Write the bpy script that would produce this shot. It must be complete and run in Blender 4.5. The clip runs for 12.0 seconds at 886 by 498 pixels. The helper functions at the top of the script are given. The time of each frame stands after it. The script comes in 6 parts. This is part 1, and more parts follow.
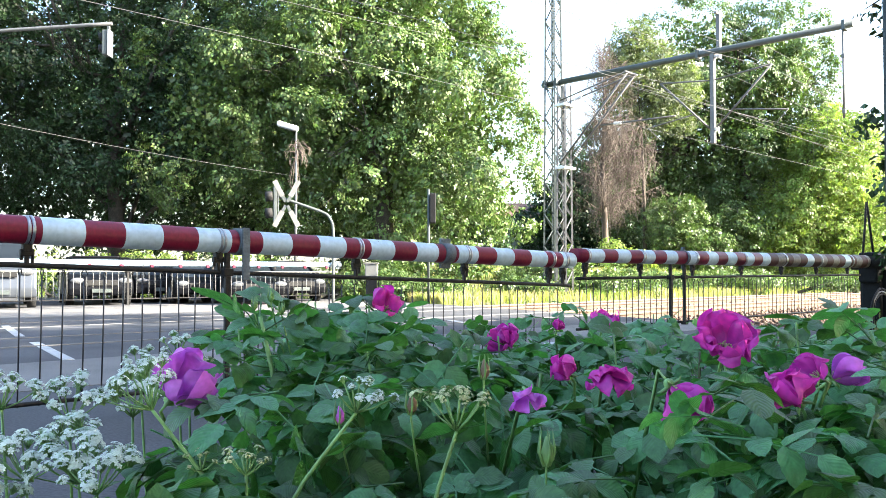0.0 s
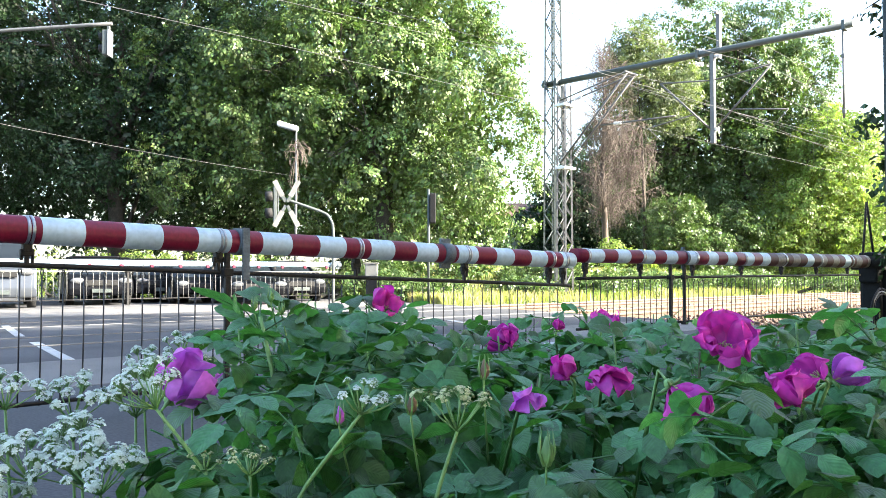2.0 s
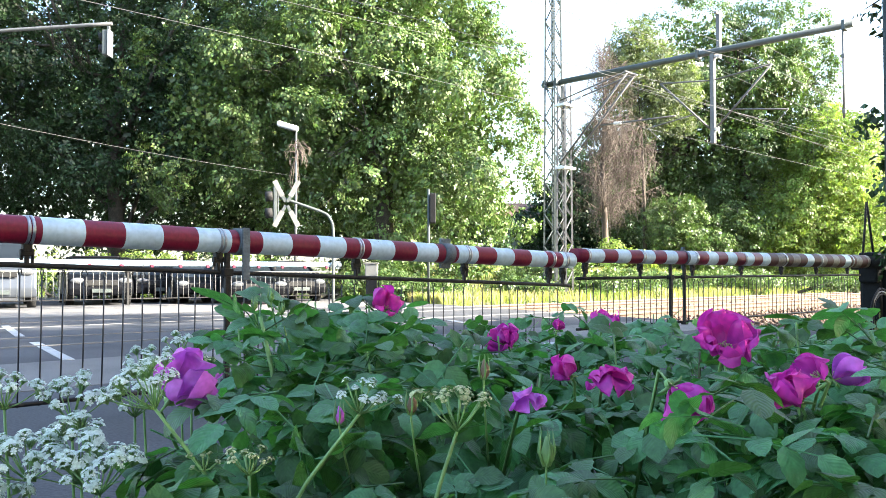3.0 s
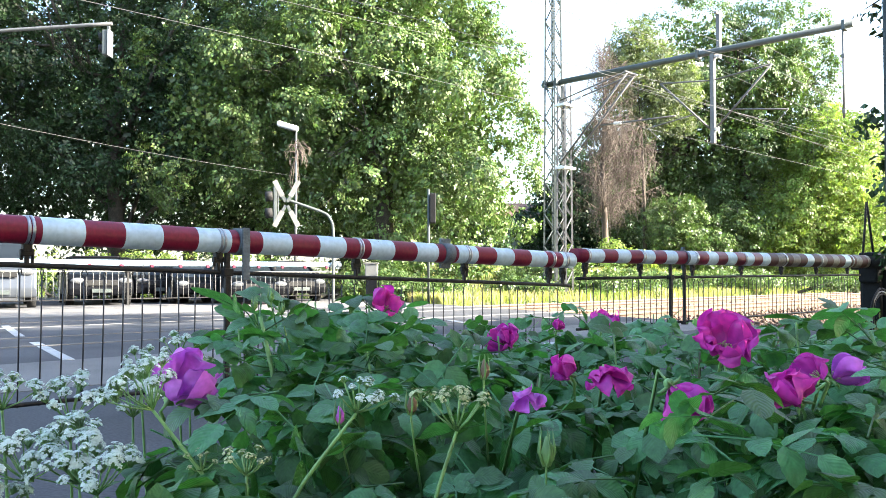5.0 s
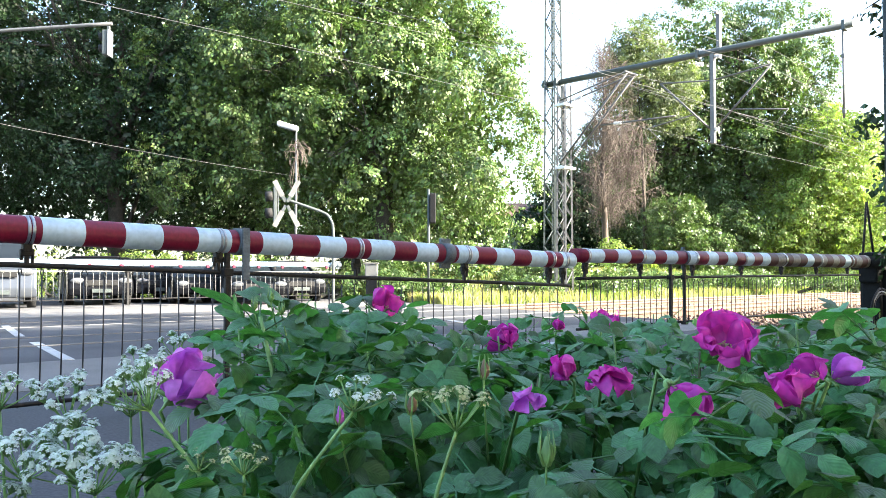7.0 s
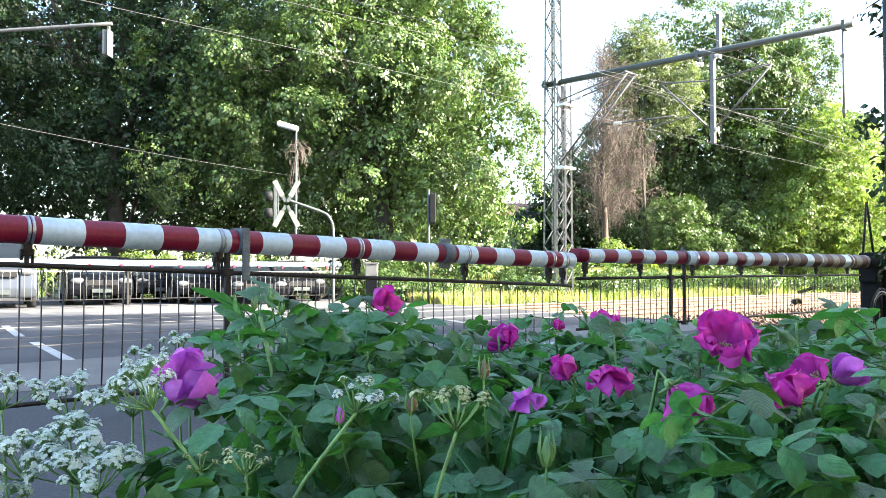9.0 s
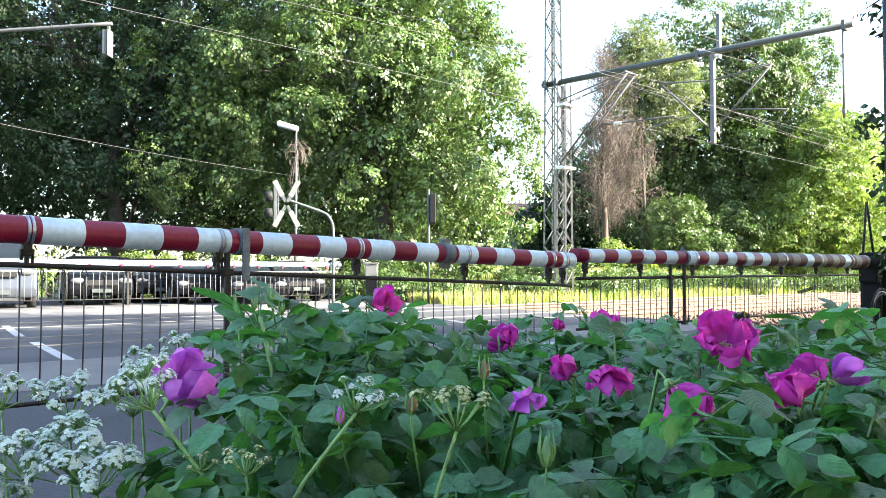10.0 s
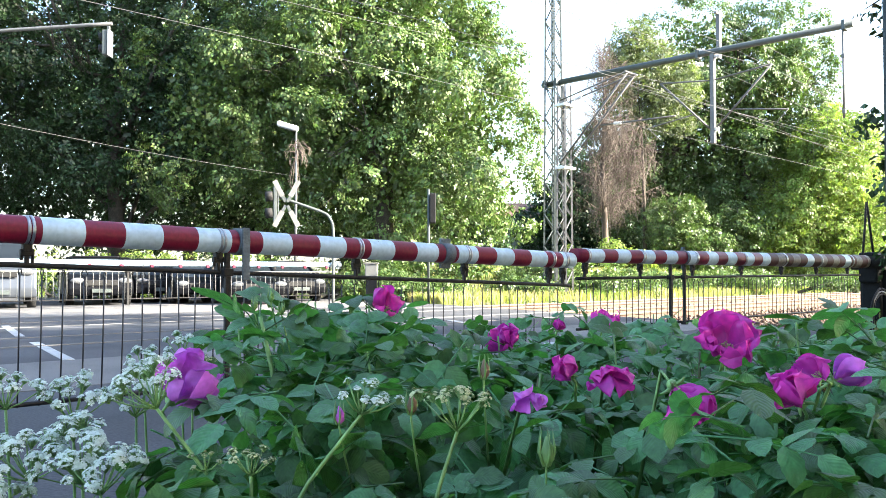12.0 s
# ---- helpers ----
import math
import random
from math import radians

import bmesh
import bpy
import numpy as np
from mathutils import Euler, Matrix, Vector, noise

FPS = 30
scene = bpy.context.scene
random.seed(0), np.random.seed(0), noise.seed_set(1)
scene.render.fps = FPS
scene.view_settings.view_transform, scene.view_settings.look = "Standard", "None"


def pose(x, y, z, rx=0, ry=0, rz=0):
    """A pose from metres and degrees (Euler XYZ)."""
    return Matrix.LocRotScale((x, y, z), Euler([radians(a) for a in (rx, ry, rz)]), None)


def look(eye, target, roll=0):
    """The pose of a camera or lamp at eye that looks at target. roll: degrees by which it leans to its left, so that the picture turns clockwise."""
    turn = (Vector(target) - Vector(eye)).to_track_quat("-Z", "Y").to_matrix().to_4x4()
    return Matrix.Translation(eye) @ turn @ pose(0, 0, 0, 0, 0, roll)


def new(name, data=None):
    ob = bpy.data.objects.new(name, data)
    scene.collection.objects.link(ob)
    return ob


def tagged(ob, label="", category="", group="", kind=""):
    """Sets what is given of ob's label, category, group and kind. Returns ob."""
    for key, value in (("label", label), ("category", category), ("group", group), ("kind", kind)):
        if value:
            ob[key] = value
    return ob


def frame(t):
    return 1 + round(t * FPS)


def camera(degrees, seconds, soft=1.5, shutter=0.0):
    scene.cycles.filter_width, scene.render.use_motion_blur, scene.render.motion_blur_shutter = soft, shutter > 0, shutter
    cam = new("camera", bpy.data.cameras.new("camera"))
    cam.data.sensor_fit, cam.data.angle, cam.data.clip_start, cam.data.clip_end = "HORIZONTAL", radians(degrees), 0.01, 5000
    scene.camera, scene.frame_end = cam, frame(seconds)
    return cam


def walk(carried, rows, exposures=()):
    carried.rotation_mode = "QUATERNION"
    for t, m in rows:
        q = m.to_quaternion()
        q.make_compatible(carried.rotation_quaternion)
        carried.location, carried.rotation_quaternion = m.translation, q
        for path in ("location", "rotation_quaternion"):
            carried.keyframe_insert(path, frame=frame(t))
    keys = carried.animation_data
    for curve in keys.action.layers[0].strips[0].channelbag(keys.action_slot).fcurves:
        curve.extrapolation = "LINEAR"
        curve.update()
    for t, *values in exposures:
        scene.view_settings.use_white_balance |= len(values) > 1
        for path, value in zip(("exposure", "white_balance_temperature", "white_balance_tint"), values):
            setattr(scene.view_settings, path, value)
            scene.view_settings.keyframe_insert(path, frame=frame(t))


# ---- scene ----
# World: x to the camera's right, y ahead, z up. The tracks run at 45 degrees.
cam = camera(55.0, 12.0, soft=0.85, shutter=0.5)
EYE = pose(0, 0, 0.85, 91.79, 0, 0)
walk(cam, [(0.0, EYE), (12.0, EYE)], exposures=[(0.0, 2.95, 6500, 10), (12.0, 2.95, 6500, 10)])

# ---------------------------------------------------------------- light
SUN_TO = Vector((0.86, -0.18, 0.46)).normalized()
world = bpy.data.worlds.new("sky")
scene.world = world
world.use_nodes = True
wn = world.node_tree.nodes
wl = world.node_tree.links
sky = wn.new("ShaderNodeTexSky")
sky.sky_type = "NISHITA"
sky.sun_disc = False
sky.sun_elevation = math.asin(SUN_TO.z)
sky.sun_rotation = math.atan2(SUN_TO.x, SUN_TO.y)
sky.air_density, sky.dust_density, sky.ozone_density = 1.0, 2.5, 1.0
wl.new(sky.outputs[0], wn["Background"].inputs[0])
wn["Background"].inputs[1].default_value = 0.135
sun_data = bpy.data.lights.new("sun", "SUN")
sun_data.energy, sun_data.angle, sun_data.color = 5.0, radians(0.55), (1.0, 0.93, 0.80)
sun = new("sun", sun_data)
sun.matrix_world = look((30, -20, 40), Vector((30, -20, 40)) - SUN_TO)

T = Vector((math.sqrt(0.5), math.sqrt(0.5), 0))     # along the tracks
N = Vector((-math.sqrt(0.5), math.sqrt(0.5), 0))    # across them


def tn(u, v, z=0.0):
    """Plan place u along and v across the tracks."""
    p = T * u + N * v
    return Vector((p.x, p.y, z))


# ---------------------------------------------------------------- materials
def material(name, base, rough=0.6, metal=0.0, var=0.25, scale=8.0, fine=60.0, bump=0.15, second=None, island=0.0,
             translucent=0.0, trans_color=None, coords="Object", spec=0.5, object_random=0.0):
    m = bpy.data.materials.new(name)
    m.use_nodes = True
    nt = m.node_tree
    n, l = nt.nodes, nt.links
    b = n["Principled BSDF"]
    b.inputs["Roughness"].default_value = rough
    b.inputs["Metallic"].default_value = metal
    b.inputs["Specular IOR Level"].default_value = spec
    tc = n.new("ShaderNodeTexCoord")
    big = n.new("ShaderNodeTexNoise")
    big.inputs["Scale"].default_value = scale
    big.inputs["Detail"].default_value = 5
    small = n.new("ShaderNodeTexNoise")
    small.inputs["Scale"].default_value = fine
    small.inputs["Detail"].default_value = 3
    for tex in (big, small):
        l.new(tc.outputs[coords], tex.inputs["Vector"])
    ramp = n.new("ShaderNodeValToRGB")
    ramp.color_ramp.elements[0].position, ramp.color_ramp.elements[1].position = 0.36, 0.66
    other = second or [c * (1 - var) for c in base]
    ramp.color_ramp.elements[0].color = (*other, 1)
    ramp.color_ramp.elements[1].color = (*base, 1)
    l.new(big.outputs["Fac"], ramp.inputs[0])
    mul = n.new("ShaderNodeMix")
    mul.data_type, mul.blend_type = "RGBA", "MULTIPLY"
    mul.inputs[0].default_value = 1.0
    l.new(ramp.outputs[0], mul.inputs[6])
    mr = n.new("ShaderNodeMapRange")
    mr.inputs["From Min"].default_value, mr.inputs["From Max"].default_value = 0.3, 0.7
    mr.inputs["To Min"].default_value, mr.inputs["To Max"].default_value = 1 - var, 1 + var * 0.6
    l.new(small.outputs["Fac"], mr.inputs["Value"])
    l.new(mr.outputs[0], mul.inputs[7])
    colour = mul.outputs[2]
    if island or object_random:
        src = n.new("ShaderNodeObjectInfo").outputs["Random"] if object_random else n.new("ShaderNodeNewGeometry").outputs["Random Per Island"]
        amount = object_random or island
        hs = n.new("ShaderNodeHueSaturation")
        mh = n.new("ShaderNodeMapRange")
        mh.inputs["To Min"].default_value, mh.inputs["To Max"].default_value = 0.5 - 0.035 * amount, 0.5 + 0.03 * amount
        mv = n.new("ShaderNodeMapRange")
        mv.inputs["To Min"].default_value, mv.inputs["To Max"].default_value = 1 - 0.5 * amount, 1 + 0.5 * amount
        l.new(src, mh.inputs["Value"])
        l.new(src, mv.inputs["Value"])
        l.new(mh.outputs[0], hs.inputs["Hue"])
        l.new(mv.outputs[0], hs.inputs["Value"])
        l.new(colour, hs.inputs["Color"])
        colour = hs.outputs[0]
    l.new(colour, b.inputs["Base Color"])
    if bump:
        bp = n.new("ShaderNodeBump")
        bp.inputs["Strength"].default_value = bump
        bp.inputs["Distance"].default_value = 0.01
        l.new(small.outputs["Fac"], bp.inputs["Height"])
        l.new(bp.outputs[0], b.inputs["Normal"])
    if translucent:
        tr = n.new("ShaderNodeBsdfTranslucent")
        mx = n.new("ShaderNodeMix")
        mx.data_type, mx.blend_type = "RGBA", "MULTIPLY"
        mx.inputs[0].default_value = 1.0
        l.new(colour, mx.inputs[6])
        mx.inputs[7].default_value = (*(trans_color or (1.5, 1.7, 0.6)), 1)
        l.new(mx.outputs[2], tr.inputs[0])
        ms = n.new("ShaderNodeMixShader")
        ms.inputs[0].default_value = translucent
        l.new(b.outputs[0], ms.inputs[1])
        l.new(tr.outputs[0], ms.inputs[2])
        l.new(ms.outputs[0], n["Material Output"].inputs[0])
    return m


M_RED = material("boom_red", (0.152, 0.006, 0.029), 0.45, var=0.2, scale=3, fine=40, bump=0.04, spec=0.25)
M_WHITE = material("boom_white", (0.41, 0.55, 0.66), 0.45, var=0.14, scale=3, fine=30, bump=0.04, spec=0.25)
M_STEEL = material("galvanised_steel", (0.17, 0.185, 0.20), 0.5, 0.4, var=0.2, scale=12)
M_DARKSTEEL = material("dark_steel", (0.014, 0.0135, 0.0135), 0.6, 0.0, var=0.35, scale=15, spec=0.25)
# Boom's root end: tree shade put into both paints, plus dirt on the white.
M_SHADERED = material("shaded_red", (0.055, 0.012, 0.014), 0.6, var=0.3, scale=3, fine=30, bump=0.05, spec=0.2)
M_SHADEDIRT = material("shaded_dirty_white", (0.17, 0.16, 0.15), 0.6, var=0.3, scale=3, fine=30, bump=0.05, spec=0.2)
M_ZINC = material("bright_zinc", (0.42, 0.44, 0.47), 0.32, 0.85, var=0.2, scale=12)
M_BRACKET = material("dull_bracket_steel", (0.10, 0.125, 0.145), 0.65, 0.0, var=0.25, scale=12, spec=0.3)
M_POST = material("post_paint", (0.035, 0.043, 0.042), 0.6, var=0.3, scale=5, spec=0.25)
M_RODS = material("weathered_rod", (0.022, 0.022, 0.025), 0.5, 0.2, var=0.3, scale=15)
M_PALEROD = material("pale_rod", (0.22, 0.22, 0.205), 0.5, 0.2, var=0.2, scale=15)
M_MAST = material("mast_paint", (0.075, 0.092, 0.088), 0.5, 0.2, var=0.25, scale=4)
M_MASTPALE = material("mast_zinc", (0.14, 0.14, 0.138), 0.5, 0.3, var=0.2, scale=4)
M_WIRE = material("copper_wire", (0.055, 0.055, 0.055), 0.8, 0.0, var=0.1)
M_CERAMIC = material("insulator_glaze", (0.75, 0.74, 0.72), 0.2, var=0.1)
M_ASPHALT = material("asphalt", (0.058, 0.059, 0.066), 0.85, var=0.42, scale=0.9, fine=55, bump=0.4)
M_PAVE = material("old_and_sunlit_asphalt", (0.15, 0.145, 0.138), 0.85, var=0.25, scale=1.2, fine=120, bump=0.4)
M_LINE = material("road_paint", (0.40, 0.41, 0.41), 0.6, var=0.25, scale=6, fine=90, bump=0.1)
M_RAIL = material("rail_rust", (0.14, 0.085, 0.055), 0.7, 0.3, var=0.35, scale=6)
M_RAILTOP = material("rail_head", (0.10, 0.098, 0.094), 0.55, 0.3, var=0.15, scale=6)
M_SLEEPER = material("concrete_sleeper", (0.19, 0.165, 0.14), 0.85, var=0.3, scale=4)
M_BALLAST = material("ballast_stone", (0.165, 0.108, 0.072), 0.9, var=0.4, scale=9, fine=50, bump=0.3, island=0.7)
M_SOIL = material("grassy_soil", (0.13, 0.15, 0.06), 0.95, var=0.35, scale=0.6, fine=30, second=(0.10, 0.085, 0.05), bump=0.5)
M_GRASS = material("grass_blade", (0.16, 0.23, 0.06), 0.6, var=0.3, scale=0.7, fine=8, second=(0.34, 0.30, 0.15), bump=0, island=0.6, translucent=0.4)
M_LEAF = material("maple_leaf", (0.122, 0.188, 0.056), 0.40, var=0.3, scale=0.35, fine=3, bump=0, island=0.7, translucent=0.22, spec=0.5, trans_color=(1.3, 1.55, 0.8))
# Paler leaf with sunlight put into its colour.
M_LEAFSUN = material("sun_toned_leaf", (0.20, 0.28, 0.07), 0.45, var=0.25, scale=0.35, fine=3, bump=0, island=0.8, translucent=0.4, spec=0.35, trans_color=(1.4, 1.5, 0.8))
# Mid green between the paler and the darker leaf tones.
M_LEAF3 = material("mid_green_leaf", (0.092, 0.150, 0.046), 0.42, var=0.3, scale=0.35, fine=3, bump=0, island=0.7, translucent=0.25, spec=0.5, trans_color=(1.4, 1.55, 0.75))
# Darker copy of the leaf, with the left trees' shade put in its colour.
M_LEAF2 = material("shade_toned_leaf", (0.044, 0.084, 0.034), 0.42, var=0.3, scale=0.35, fine=3, bump=0, island=0.8, translucent=0.2, spec=0.35, trans_color=(1.4, 1.5, 0.8))
M_BIRCH = material("birch_leaf", (0.14, 0.175, 0.095), 0.5, var=0.3, scale=0.5, fine=3, bump=0, island=0.6, translucent=0.35)
M_BARK = material("bark", (0.085, 0.072, 0.058), 0.9, var=0.4, scale=3, fine=25, bump=0.6)
M_DEADBARK = material("dead_wood", (0.15, 0.118, 0.098), 0.9, var=0.35, scale=3, fine=25, bump=0.4, island=0.5)
M_ROSELEAF = material("rose_leaf", (0.072, 0.215, 0.072), 0.42, var=0.25, scale=20, fine=140, bump=0.25, spec=0.5, translucent=0.30, trans_color=(1.5, 1.9, 0.5), object_random=0.85)
M_ROSELEAF_FAR = material("rose_leaf_mass", (0.072, 0.215, 0.072), 0.42, var=0.25, scale=20, fine=140, bump=0.25, spec=0.5, translucent=0.30, trans_color=(1.5, 1.9, 0.5), island=0.75)
M_STEM = material("green_stem", (0.20, 0.37, 0.12), 0.5, var=0.25, scale=20, bump=0.1, translucent=0.1)
M_CANE = material("rose_cane", (0.14, 0.15, 0.06), 0.7, var=0.35, scale=20, bump=0.3)
M_PETAL = material("magenta_petal", (0.66, 0.055, 0.42), 0.5, var=0.22, scale=25, fine=90, second=(0.46, 0.03, 0.33), bump=0.12, translucent=0.35, trans_color=(1.3, 0.8, 1.2), object_random=0.4)
M_PETAL_PALE = material("mauve_petal", (0.60, 0.17, 0.62), 0.5, var=0.22, scale=25, fine=90, second=(0.47, 0.09, 0.50), bump=0.12, translucent=0.35, trans_color=(1.2, 0.9, 1.2), object_random=0.4)
M_UMBEL = material("umbel_white", (0.80, 0.88, 0.80), 0.6, var=0.12, scale=60, fine=200, bump=0, translucent=0.35, trans_color=(1, 1, 0.9), island=0.2)
M_UMBEL_GREEN = material("umbel_seed", (0.48, 0.52, 0.24), 0.6, var=0.2, scale=60, fine=200, bump=0, island=0.4)
M_DRY = material("withered_brown", (0.22, 0.14, 0.08), 0.8, var=0.3, scale=40)
M_DRY_BITS = material("dry_bits", (0.14, 0.13, 0.07), 0.8, var=0.3, scale=40)
M_BEE = material("bee_fur", (0.018, 0.015, 0.014), 0.9, var=0.3, scale=200, fine=900, bump=0.6)
M_BEEBAND = material("bee_band", (0.45, 0.27, 0.04), 0.9, var=0.3, scale=200, fine=900, bump=0.6)
M_WING = material("bee_wing", (0.30, 0.28, 0.26), 0.3, var=0.2, scale=200, translucent=0.6, trans_color=(1, 1, 1))
M_CARDARK = material("dark_car_paint", (0.003, 0.0035, 0.005), 0.45, 0.0, var=0.1, bump=0, spec=0.1)
M_CARPALE = material("silver_car_paint", (0.075, 0.085, 0.10), 0.3, 0.4, var=0.08, bump=0)
M_HOUSE = material("house_render", (0.22, 0.23, 0.235), 0.9, var=0.15, scale=1.5)
M_ROOF = material("roof_tile", (0.13, 0.07, 0.05), 0.8, var=0.3, scale=6)
M_GLASS = material("car_glass", (0.012, 0.016, 0.02), 0.12, var=0.05, bump=0, spec=0.22)
M_LAMPGLASS = material("lamp_lens", (0.10, 0.105, 0.11), 0.1, var=0.05, bump=0)
M_DRIVE = material("black_drive_paint", (0.009, 0.010, 0.011), 0.7, var=0.4, scale=9, spec=0.15)
M_RUBBER = material("black_rubber", (0.008, 0.008, 0.008), 0.8, var=0.2)
M_GREYPAINT = material("grey_paint", (0.085, 0.098, 0.094), 0.5, var=0.2, scale=6)
M_SIGNWHITE = material("sign_white", (0.78, 0.78, 0.76), 0.4, var=0.12, scale=6)
M_CROSSWHITE = material("weathered_sign_white", (0.17, 0.17, 0.16), 0.6, var=0.2, scale=6)


# ---------------------------------------------------------------- helpers for meshes
def part(name, bm, mat, parent=None, label=""):
    """Link a bmesh as one mesh object."""
    me = bpy.data.meshes.new(name)
    bm.to_mesh(me)
    bm.free()
    for m in (mat if isinstance(mat, (list, tuple)) else (mat,)):
        me.materials.append(m)
    ob = new(name, me)
    if parent is not None:
        ob.parent = parent
    if label:
        tagged(ob, label)
    return ob


def empty(name, at, label, category, group="", kind="", rz=0.0):
    e = new(name)
    e.empty_display_size = 0.1
    e.matrix_basis = pose(at[0], at[1], at[2], 0, 0, rz)
    return tagged(e, label, category, group, kind)


def array_mesh(name, verts, faces, mat, parent=None, label="", smooth=False):
    """One mesh out of arrays: verts (n,3), faces (m,k)."""
    verts = np.asarray(verts, dtype=np.float32)
    faces = np.asarray(faces, dtype=np.int32)
    me = bpy.data.meshes.new(name)
    me.vertices.add(len(verts))
    me.vertices.foreach_set("co", verts.ravel())
    k = faces.shape[1]
    me.loops.add(faces.size)
    me.loops.foreach_set("vertex_index", faces.ravel())
    me.polygons.add(len(faces))
    me.polygons.foreach_set("loop_start", np.arange(0, faces.size, k, dtype=np.int32))
    if smooth:
        me.polygons.foreach_set("use_smooth", np.ones(len(faces), dtype=bool))
    me.update(calc_edges=True)
    me.materials.append(mat)
    ob = new(name, me)
    if parent is not None:
        ob.parent = parent
    if label:
        tagged(ob, label)
    return ob


def box(bm, size, at=(0, 0, 0), bevel=0.0, rot=None, mi=0):
    g = bmesh.ops.create_cube(bm, size=1.0)
    vs = g["verts"]
    m = Matrix.Translation(at) @ (rot or Matrix()) @ Matrix.Diagonal((*size, 1))
    bmesh.ops.transform(bm, matrix=m, verts=vs)
    fs = list({f for v in vs for f in v.link_faces})
    for f in fs:
        f.material_index = mi
    if bevel:
        es = list({e for f in fs for e in f.edges})
        bmesh.ops.bevel(bm, geom=es, offset=bevel, segments=2, affect="EDGES", profile=0.5)
    return bm


def tube(bm, pts, radii, sides=8, cap=True, mi=0, smooth=True):
    """A tapered tube along a line of points."""
    pts = [Vector(p) for p in pts]
    if not isinstance(radii, (list, tuple)):
        radii = [radii] * len(pts)
    rings = []
    ref = None
    for i, p in enumerate(pts):
        d = (pts[min(i + 1, len(pts) - 1)] - pts[max(i - 1, 0)]).normalized()
        if ref is None:
            ref = Vector((0, 0, 1)) if abs(d.z) < 0.9 else Vector((1, 0, 0))
        a = d.cross(ref).normalized()
        b = d.cross(a).normalized()
        rings.append([bm.verts.new(p + (a * math.cos(t) + b * math.sin(t)) * radii[i])
                      for t in (2 * math.pi * k / sides for k in range(sides))])
    for r0, r1 in zip(rings, rings[1:]):
        for k in range(sides):
            f = bm.faces.new((r0[k], r0[(k + 1) % sides], r1[(k + 1) % sides], r1[k]))
            f.smooth = smooth
            f.material_index = mi
    if cap:
        for r in (rings[0], rings[-1]):
            f = bm.faces.new(r)
            f.material_index = mi
    bmesh.ops.recalc_face_normals(bm, faces=list({f for r in rings for v in r for f in v.link_faces}))
    return bm


def ball(bm, at, r, seg=10, squash=(1, 1, 1), mi=0):
    g = bmesh.ops.create_uvsphere(bm, u_segments=seg, v_segments=max(5, seg // 2 + 1), radius=r)
    bmesh.ops.transform(bm, matrix=Matrix.Translation(at) @ Matrix.Diagonal((*squash, 1)), verts=g["verts"])
    for f in {f for v in g["verts"] for f in v.link_faces}:
        f.smooth = True
        f.material_index = mi
    return bm


def tube_arrays(paths, sides=4):
    """Many thin tubes as arrays: paths of (points, radii)."""
    V, F, base = [], [], 0
    for pts, radii in paths:
        pts = np.asarray(pts, float)
        n = len(pts)
        d = np.gradient(pts, axis=0)
        d /= np.linalg.norm(d, axis=1)[:, None] + 1e-9
        ref = np.where(np.abs(d[:, 2:3]) < 0.9, [[0, 0, 1.0]], [[1.0, 0, 0]])
        a = np.cross(d, ref)
        a /= np.linalg.norm(a, axis=1)[:, None] + 1e-9
        b = np.cross(d, a)
        ang = np.arange(sides) * 2 * math.pi / sides
        r = np.asarray(radii, float).reshape(-1, 1, 1) * np.ones((n, 1, 1))
        ring = pts[:, None, :] + r * (a[:, None, :] * np.cos(ang)[None, :, None] + b[:, None, :] * np.sin(ang)[None, :, None])
        V.append(ring.reshape(-1, 3))
        i = np.arange(n - 1)[:, None] * sides
        k = np.arange(sides)[None, :]
        k2 = (k + 1) % sides
        F.append(np.stack([base + i + k, base + i + k2, base + i + sides + k2, base + i + sides + k], -1).reshape(-1, 4))
        base += n * sides
    return np.concatenate(V), np.concatenate(F)


def leaf_quads(centres, normals, size, rng, ratio=0.62, spread=0.38):
    """Pointed leaves, each one folded quad, as arrays."""
    n = len(centres)
    nn = normals + rng.normal(0, spread, (n, 3))
    nn /= np.linalg.norm(nn, axis=1)[:, None] + 1e-9
    ax = np.cross(nn, rng.normal(0, 1, (n, 3)))
    ax /= np.linalg.norm(ax, axis=1)[:, None] + 1e-9
    side = np.cross(nn, ax)
    s = (size * rng.uniform(0.6, 1.3, n))[:, None]
    v = np.stack([centres - ax * s * 0.5, centres + side * s * ratio * 0.5 - ax * s * 0.06 + nn * s * 0.1,
                  centres + ax * s * 0.5 - nn * s * 0.12, centres - side * s * ratio * 0.5 - ax * s * 0.06 + nn * s * 0.1], 1)
    f = np.arange(4 * n).reshape(n, 4)
    return v.reshape(-1, 3), f


def hung_leaves(centres, normals, tips, size, rng, ratio=0.66):
    """Pointed folded leaves whose tips lean towards given directions."""
    n = len(centres)
    nn = normals / (np.linalg.norm(normals, axis=1)[:, None] + 1e-9)
    ax = tips - nn * (tips * nn).sum(1)[:, None]
    ax /= np.linalg.norm(ax, axis=1)[:, None] + 1e-9
    side = np.cross(nn, ax)
    s = (size * rng.uniform(0.6, 1.3, n))[:, None]
    v = np.stack([centres - ax * s * 0.5, centres + side * s * ratio * 0.5 - ax * s * 0.06 + nn * s * 0.1,
                  centres + ax * s * 0.5 - nn * s * 0.16, centres - side * s * ratio * 0.5 - ax * s * 0.06 + nn * s * 0.1], 1)
    return v.reshape(-1, 3)


